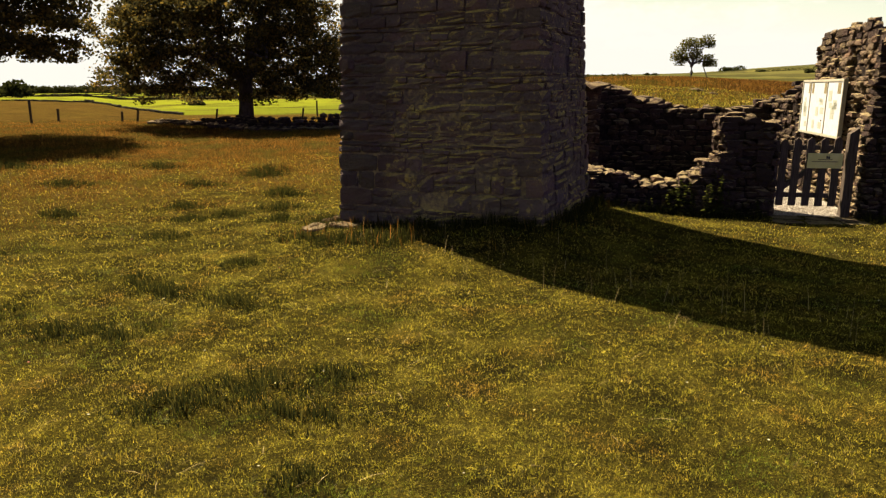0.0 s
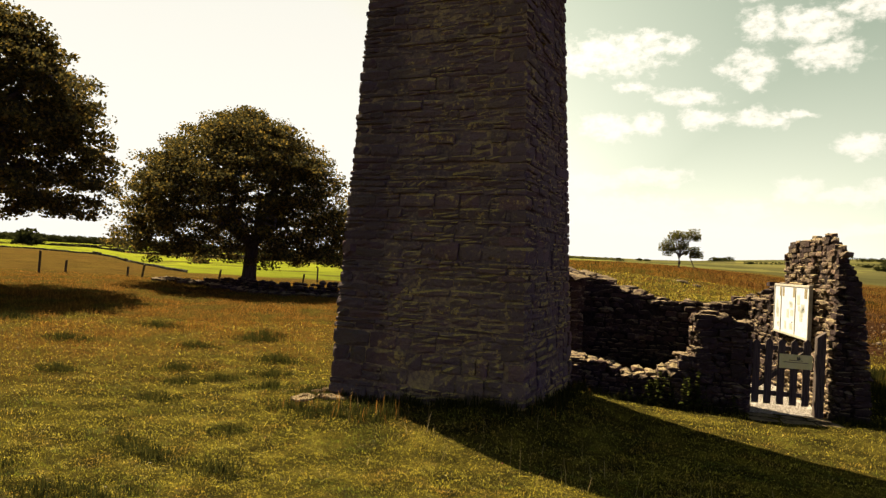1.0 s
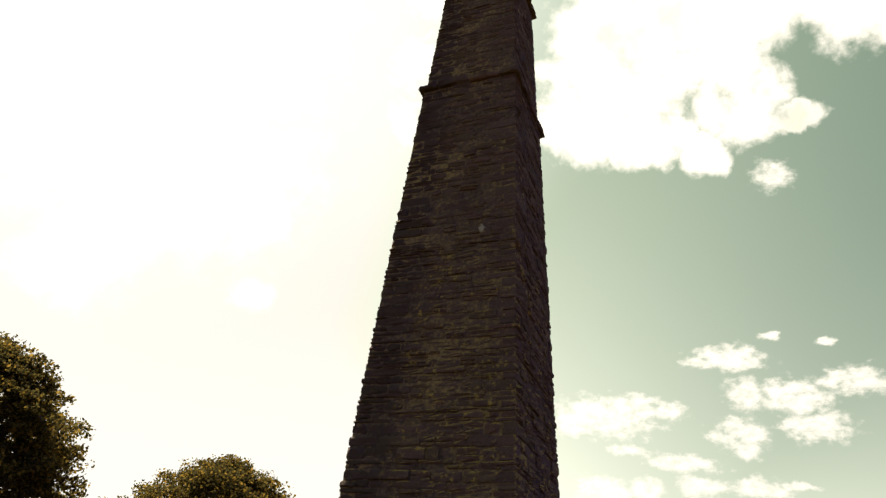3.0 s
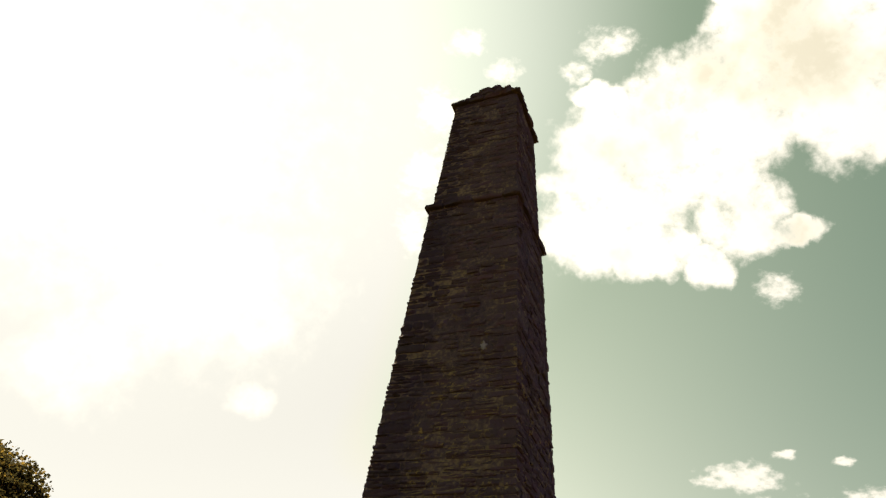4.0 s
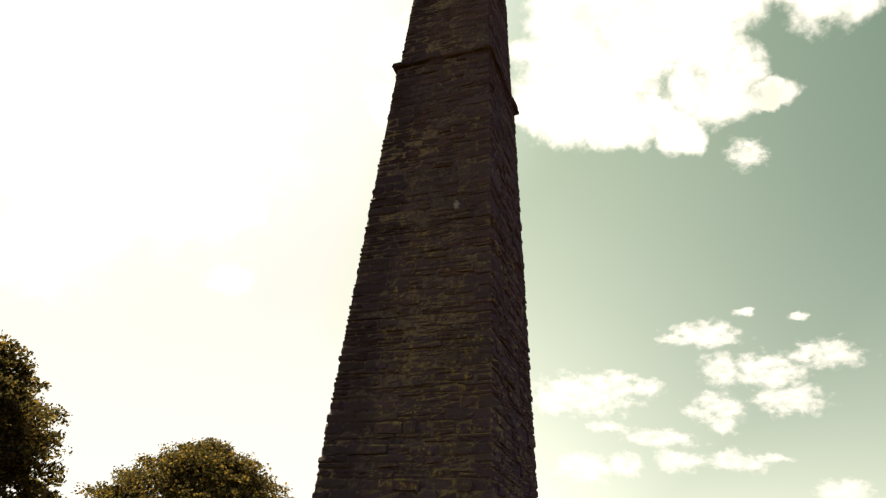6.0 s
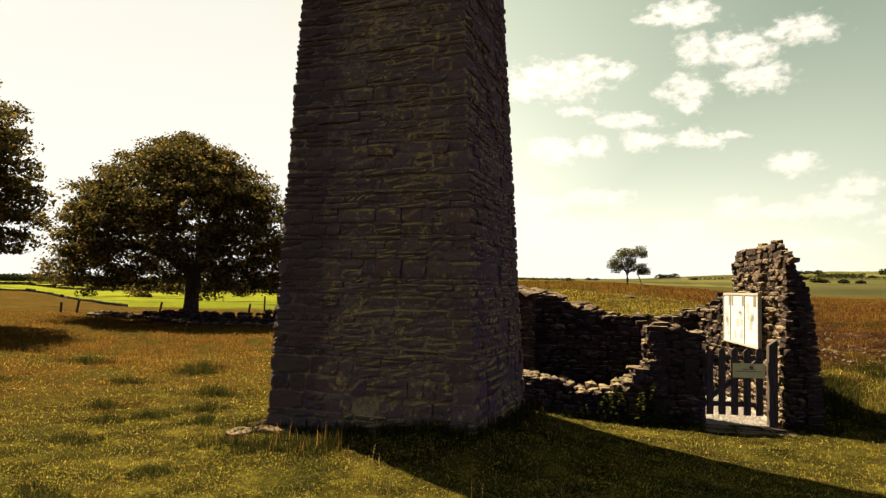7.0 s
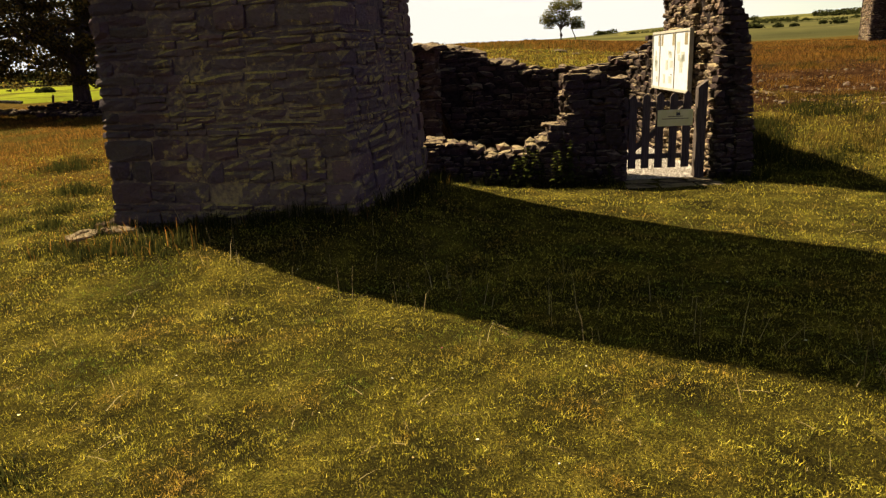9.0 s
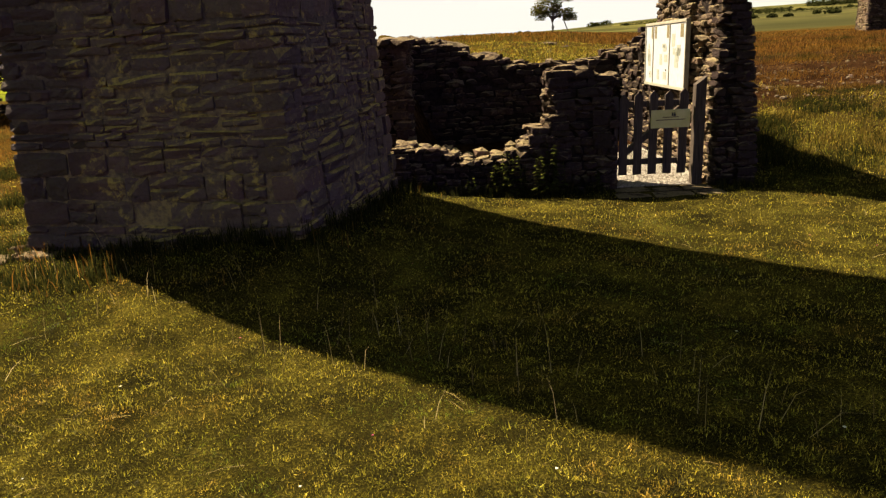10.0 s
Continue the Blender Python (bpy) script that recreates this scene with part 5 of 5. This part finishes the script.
rnd = random.Random(31)
boulder_patch("spoil_stones", "scattered broken stones on a dark spoil patch", "stones",
              [(*polar(rnd.uniform(27.5, 45), rnd.uniform(14.5, 24)), rnd.uniform(0.025, 0.065) * rnd.choice((1, 1, 1, 1, 1, 1, 1.5, 2.2))) for _ in range(560)], M_SLAB_JOINED)


def blades(name, label, xs, ys, lengths, widths, mat, seed, lean=0.6, two=False, base=0.0, rise=1.0):
    """Grass: one slim bent blade at each place, in one mesh."""
    rs = np.random.RandomState(seed)
    n = len(xs)
    z = ground_height(xs, ys) - 0.004 + base
    a, tilt = rs.uniform(0, 2 * np.pi, n), np.abs(rs.normal(0, lean, n)).clip(0, 1.3)
    b = rs.uniform(0, 2 * np.pi, n)
    wx, wy = np.cos(b) * widths / 2, np.sin(b) * widths / 2
    dx, dy, dz = np.cos(a) * np.sin(tilt), np.sin(a) * np.sin(tilt), np.cos(tilt)
    p0 = np.stack([xs - wx, ys - wy, z], 1)
    p1 = np.stack([xs + wx, ys + wy, z], 1)
    if not two:
        p2 = np.stack([xs + dx * lengths, ys + dy * lengths, z + dz * lengths], 1)
        verts = np.stack([p0, p1, p2], 1).reshape(-1, 3)
        faces = np.arange(n * 3).reshape(-1, 3)
    else:
        mx, my, mz = xs + dx * lengths * 0.4, ys + dy * lengths * 0.4, z + rise * lengths * (0.25 + 0.35 * dz)
        p2, p3 = np.stack([mx + wx * 0.8, my + wy * 0.8, mz], 1), np.stack([mx - wx * 0.8, my - wy * 0.8, mz], 1)
        p4 = np.stack([xs + dx * lengths, ys + dy * lengths, z + rise * dz * lengths], 1)
        verts = np.stack([p0, p1, p2, p3, p4], 1).reshape(-1, 3)
        k = np.arange(n)[:, None] * 5
        faces = np.concatenate([k + np.array([0, 1, 2]), k + np.array([0, 2, 3]), k + np.array([3, 2, 4])], 1).reshape(-1, 3)
    me = bpy.data.meshes.new(name)
    me.vertices.add(len(verts))
    me.vertices.foreach_set("co", verts.astype(np.float32).ravel())
    me.loops.add(faces.size)
    me.loops.foreach_set("vertex_index", faces.astype(np.int32).ravel())
    me.polygons.add(len(faces))
    me.polygons.foreach_set("loop_start", np.arange(0, faces.size, 3, dtype=np.int32))
    me.update(calc_edges=True)
    me.materials.append(mat)
    return tagged(new(name, me), label, "grass", kind="stuff")


def free_of_walls(x, y):
    c, s = math.cos(-TOWER_TURN), math.sin(-TOWER_TURN)
    tx, ty = x - TOWER_AT.x, y - TOWER_AT.y
    keep = (np.abs(tx * c - ty * s) > 1.22) | (np.abs(tx * s + ty * c) > 1.22)
    fu = (x - FRONT_AT.x) * FU.x + (y - FRONT_AT.y) * FU.y
    fv = (x - FRONT_AT.x) * FV.x + (y - FRONT_AT.y) * FV.y
    doorstep = (fv > -0.42) & (fv < 0.1) & (fu > -0.5) & (fu < 0.6)
    return keep & ~doorstep & ~((fv > 0.02) & (y < 14.3) & (fu > -3.1) & (fu < 1.15))


def sector(n, d0, d1, az0, az1, seed, power=1.0):
    rs = np.random.RandomState(seed)
    d = d0 + (d1 - d0) * rs.uniform(0, 1, n) ** power
    az = np.radians(rs.uniform(az0, az1, n))
    x, y = d * np.sin(az), d * np.cos(az)
    keep = free_of_walls(x, y)
    return x[keep], y[keep], d[keep], rs


# short turf
x, y, d, rs = sector(640000, 0.9, 17.0, -50, 46, 1, 1.5)
keep = spoil_amount(x, y) < 0.8 * rs.uniform(0, 1, len(x)) + 0.02
x, y, d = x[keep], y[keep], d[keep]
patch = 0.75 + 0.35 * bumps(x, y, 1.3, 21) + 0.4 * bumps(x, y, 0.4, 22) + 0.7 * bumps(x, y, 0.14, 27)
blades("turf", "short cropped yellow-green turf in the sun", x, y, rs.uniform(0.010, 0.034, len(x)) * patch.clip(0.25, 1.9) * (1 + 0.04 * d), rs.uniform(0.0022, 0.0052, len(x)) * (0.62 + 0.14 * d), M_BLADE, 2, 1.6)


# and all round where one stands
rs = np.random.RandomState(75)
x, y = rs.uniform(-6, 6, 90000), rs.uniform(-6, 1.2, 90000)
keep = (np.hypot(x, y) < 0.95) | (np.abs(np.degrees(np.arctan2(x, y))) > 46)
x, y = x[keep], y[keep]
blades("turf", "short cropped yellow-green turf in the sun", x, y, rs.uniform(0.02, 0.05, len(x)), rs.uniform(0.004, 0.009, len(x)), M_BLADE, 76, 1.0)
# denser close by
x, y, d, rs = sector(430000, 1.3, 7.5, -46, 44, 71, 1.2)
patch = 0.8 + 0.4 * bumps(x, y, 0.5, 72) + 0.7 * bumps(x, y, 0.11, 73)
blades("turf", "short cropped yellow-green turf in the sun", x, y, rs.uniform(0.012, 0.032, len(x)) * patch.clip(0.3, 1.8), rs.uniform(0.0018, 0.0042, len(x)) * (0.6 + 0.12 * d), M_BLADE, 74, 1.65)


def thinned(x, y, d, rs, first, last, size, seed):
    keep = rs.uniform(0, 1, len(x)) < ease(first, last, d + 2.5 * bumps(x, y, size, seed))
    return x[keep], y[keep], d[keep]


# longer seeding grass over the pasture behind
x, y, d, rs = sector(300000, 7.0, 41.0, -50, 2, 3, 1.5)
x, y, d = thinned(x, y, d, rs, 7.5, 17, 4, 23)
tall = (0.45 + 0.55 * ease(9, 18, d)) * (1 - 0.5 * ease(28, 40, d)) * (0.8 + 0.5 * bumps(x, y, 2.5, 24)).clip(0.3, 1.5)
blades("seeding_grass", "long tawny seeding grass across the pasture", x, y, rs.uniform(0.04, 0.16, len(x)) * tall, rs.uniform(0.003, 0.007, len(x)) * (0.6 + 0.045 * d), M_HAY, 4, 1.0, True)
x, y, d, rs = sector(150000, 10.0, 60.0, 5, 46, 5, 1.4)
x, y, d = thinned(x, y, d, rs, 9.8, 14.5, 5, 25)
bare = spoil_amount(x, y) * (0.75 + 0.6 * bumps(x, y, 1.1, 28)) < rs.uniform(0, 1, len(x)) * 0.65
x, y, d = x[bare], y[bare], d[bare]
tall = (0.75 + 0.6 * bumps(x, y, 3, 26)).clip(0.2, 1.5) * np.where((y < 20) & (x < 8), 0.4, 1.0) * (1 - 0.45 * ease(25, 45, d))
bank = (y < 26) & (x < 10)
for mat, half, seed in ((M_HAY, 0, 16), (M_BLADE, 1, 17)):
    pick = np.flatnonzero(bank)[half::2]
    blades("bank_grass", "short golden and green grass over the bank", x[pick], y[pick], rs.uniform(0.03, 0.12, len(pick)), rs.uniform(0.006, 0.013, len(pick)) * (0.6 + 0.04 * d[pick]), mat, seed, 0.8)
x, y, d, tall = x[~bank], y[~bank], d[~bank], tall[~bank]
blades("seeding_grass", "tawny and green rough grass over the bank", x, y, rs.uniform(0.06, 0.28, len(x)) * tall, rs.uniform(0.006, 0.013, len(x)) * (0.6 + 0.04 * d), M_HAY, 6, 0.7, True)


def tufts(name, label, spots, n, mat, seed, lean):
    """Clumps of coarser grass, ragged in outline. spots: (x, y, radius, length)."""
    rs = np.random.RandomState(seed)
    xs, ys, ls = [], [], []
    for k, (x, y, radius, length) in enumerate(spots):
        m = int(n * radius / 0.3)
        gx, gy, turn = rs.normal(0, 0.6 * radius, m), rs.normal(0, 0.36 * radius, m), rs.uniform(-0.6, 0.6)
        px, py = x + gx * math.cos(turn) - gy * math.sin(turn), y + gx * math.sin(turn) + gy * math.cos(turn)
        ok = (bumps(px, py, radius * 0.8, seed + k) > -0.12) & free_of_walls(px, py)
        px, py = px[ok], py[ok]
        xs.append(px)
        ys.append(py)
        ls.append(rs.uniform(0.3, 1.0, len(px)) * length * (1.1 - 0.7 * (np.hypot(px - x, py - y) / radius).clip(0, 1)))
    xs, ys, ls = np.concatenate(xs), np.concatenate(ys), np.concatenate(ls)
    return blades(name, label, xs, ys, ls, rs.uniform(0.004, 0.009, len(xs)), mat, seed, lean, True)


M_STRAW = leafy("dry straw", lambda n, p, r: n.ramp(r, [(0.0, (0.16, 0.11, 0.04)), (1.0, (0.42, 0.33, 0.15))]), 0.3)
M_LUSH = leafy("coarse green grass", lambda n, p, r: n.ramp(r, [(0.0, (0.0091, 0.0112, 0.0042)), (0.7, (0.028, 0.0287, 0.007)), (1.0, (0.0595, 0.049, 0.0105))]), 0.45)
tufts("grass_tussocks", "dark green tussocks in the pasture",
      [(-2.21, 5.05, 0.36, 0.14), (-2.93, 5.27, 0.36, 0.13), (-1.08, 3.65, 0.26, 0.10), (-2.8, 4.28, 0.4, 0.12), (-3.2, 4.28, 0.3, 0.12), (-9.8, 12.8, 0.6, 0.24), (-4.65, 13.3, 0.5, 0.24), (-3.76, 8.84, 0.3, 0.15), (-4.07, 8.43, 0.3, 0.15), (-3.93, 4.64, 0.3, 0.12), (-1.46, 3.47, 0.45, 0.12), (-1.86, 3.24, 0.36, 0.12), (-2.2, 7.9, 0.3, 0.14), (-3.2, 9.4, 0.35, 0.18), (-5.2, 11.4, 0.4, 0.22), (-7.4, 11.0, 0.45, 0.22), (-4.6, 12.8, 0.5, 0.24), (-7.0, 13.6, 0.5, 0.26), (-3.3, 5.6, 0.3, 0.11), (-2.6, 6.2, 0.26, 0.12), (-3.9, 7.4, 0.3, 0.14), (-2.9, 8.4, 0.3, 0.16), (-4.6, 9.3, 0.35, 0.2), (-1.15, 3.2, 0.34, 0.12),
       (-5.4, 6.4, 0.32, 0.14), (-1.0, 2.6, 0.2, 0.09), (-6.0, 8.6, 0.35, 0.18), (-3.5, 10.6, 0.4, 0.24), (5.7, 9.5, 0.45, 0.3), (6.0, 10.3, 0.5, 0.35), (6.3, 11.2, 0.6, 0.25), (5.9, 11.6, 0.5, 0.35)], 800, M_LUSH, 41, 0.7)
rnd = random.Random(91)
tufts("grass_tussocks", "coarse dark tussocks beside the ruin", [(*polar(rnd.uniform(29, 44), rnd.uniform(10.5, 16.5)), rnd.uniform(0.25, 0.55), rnd.uniform(0.09, 0.20)) for _ in range(46)], 420, M_LUSH, 46, 0.6)
tufts("seeding_grass", "golden seeding grass beside the ruin", [(*polar(rnd.uniform(28, 44), rnd.uniform(11.5, 17)), rnd.uniform(0.3, 0.6), rnd.uniform(0.09, 0.20)) for _ in range(40)], 240, M_HAY, 47, 0.5)
rnd = random.Random(92)
tufts("grass_tussocks", "green and brown hummocks of rough grass beyond the spoil", [(*polar(rnd.uniform(26, 45), rnd.uniform(23, 46)), rnd.uniform(0.5, 1.5), rnd.uniform(0.14, 0.32)) for _ in range(24)], 300, M_LUSH, 48, 0.7)
tufts("grass_tussocks", "tawny hummocks of rough grass beyond the spoil", [(*polar(rnd.uniform(26, 45), rnd.uniform(20, 44)), rnd.uniform(0.8, 1.8), rnd.uniform(0.15, 0.32)) for _ in range(50)], 260, M_HAY, 49, 0.8)
corner_a, corner_b, corner_c = Vector((-1.98, 7.70)), Vector((0.38, 6.94)), Vector((1.15, 9.3))
feet = [tuple(corner_a.lerp(corner_b, k / 9) + Vector((-0.03, -0.10))) for k in range(10)] + [tuple(corner_b.lerp(corner_c, k / 6) + Vector((0.10, -0.03))) for k in range(1, 7)]
feet += [(-2.34, 7.18), (-2.1, 7.12), (-1.85, 7.06), (-1.6, 7.05), (-1.35, 6.95), (-1.1, 6.85), (-1.9, 6.88), (-1.55, 6.82), (-1.25, 6.72)]
tufts("grass_fringe", "uncut grass along the foot of the chimney", [(x, y, 0.26, 0.13 if x < -1.2 else 0.22) for x, y in feet], 560, M_LUSH, 42, 0.4)
tufts("grass_fringe", "dry seeding grass along the foot of the chimney", [(x + 0.1, y, 0.3, 0.30) for x, y in feet], 16, M_HAY, 43, 0.3)
walls = [front(-2.6 + 0.24 * k, -0.1) for k in range(9)] + [front(0.7, -0.16), front(0.95, -0.16), front(1.2, -0.05)]
tufts("grass_fringe", "uncut grass along the foot of the ruined wall", [(p.x, p.y, 0.2, 0.2) for p in walls], 350, M_LUSH, 44, 0.45)
# single seeding stems
rs = np.random.RandomState(8)
spots = np.concatenate([np.stack([rs.uniform(-1.6, 3.6, 130), np.zeros(130)], 1)])
xs = spots[:, 0]
ys = 6.35 - 0.72 * (xs + 1.2) * 0.95 + rs.normal(0, 0.35, 130) + 0.5
ok = free_of_walls(xs, ys)
blades("grass_stems", "thin pale seeding stems standing in the turf", xs[ok], ys[ok], rs.uniform(0.12, 0.32, ok.sum()), np.full(ok.sum(), 0.0032), M_STRAW, 9, 0.35, True)


# bent straws lying in the turf
x, y, d, rs = sector(420, 1.6, 9.0, -40, 40, 18, 1.0)
blades("straws", "dry pale straws lying in the turf", x, y, rs.uniform(0.08, 0.26, len(x)), np.full(len(x), 0.0032), M_STRAW, 19, 1.25, True, 0.025, 0.22)


def flower_heads():
    rs = np.random.RandomState(12)
    verts, faces = [], []
    for _ in range(80):
        d, az = rs.uniform(1.5, 8.5), radians(rs.uniform(-42, 42))
        x, y = d * math.sin(az), d * math.cos(az)
        if not free_of_walls(np.array([x]), np.array([y]))[0]:
            continue
        z, r = height_at(x, y) + rs.uniform(0.03, 0.09), rs.uniform(0.003, 0.008)
        base = len(verts)
        verts.append((x, y, z + r * 0.5))
        for k in range(6):
            a = k * math.pi / 3
            verts.append((x + r * math.cos(a), y + r * math.sin(a), z))
        faces.extend((base, base + 1 + k, base + 1 + (k + 1) % 6) for k in range(6))
    tagged(mesh_object("flowers", verts, faces, M_FLOWER), "tiny white, yellow and pink flowers in the turf", "flowers", kind="stuff")


flower_heads()


def nettles(x, y, n, height, seed):
    """Upright leafy stems against a wall."""
    rnd = random.Random(seed)
    plant = thing("nettle", (x, y, height_at(x, y)), "leafy nettles growing against the ruined wall", "plant", "nettles by the wall")
    for _ in range(n):
        foot = Vector((rnd.gauss(0, 0.07), rnd.gauss(0, 0.05), 0))
        h = height * rnd.uniform(0.6, 1.0)
        tip = foot + Vector((rnd.gauss(0, 0.05), rnd.gauss(0, 0.04), h))
        bm = bmesh.new()
        ring = [foot, foot.lerp(tip, 0.5) + Vector((rnd.gauss(0, 0.01), 0, 0)), tip]
        rows = [[bm.verts.new(p + Vector((0.004 * math.cos(a), 0.004 * math.sin(a), 0))) for a in (0, 2.1, 4.2)] for p in ring]
        for lo, hi in zip(rows, rows[1:]):
            for k in range(3):
                bm.faces.new((lo[k], lo[(k + 1) % 3], hi[(k + 1) % 3], hi[k]))
        z = 0.06
        while z < h:
            for k in range(2):
                a = rnd.uniform(0, 6.28)
                p = foot.lerp(tip, z / h)
                s = 0.075 * (1.1 - 0.6 * z / h)
                d, w = Vector((math.cos(a), math.sin(a), -0.35)) * s, Vector((-math.sin(a), math.cos(a), 0)) * s * 0.35
                bm.faces.new([bm.verts.new(q) for q in (p, p + d * 0.5 + w, p + d, p + d * 0.5 - w)])
            z += 0.035
        part("stem", bm, M_WEED, plant)
    return plant


for k, (u, v, n, h) in enumerate([(-1.75, -0.08, 5, 0.42), (-1.55, -0.1, 6, 0.5), (-1.22, -0.08, 7, 0.62), (-1.05, -0.12, 5, 0.55), (-1.95, -0.1, 3, 0.25), (-0.55, -0.1, 3, 0.25)]):
    p = front(u, v)
    nettles(p.x, p.y, n, h, 60 + k)
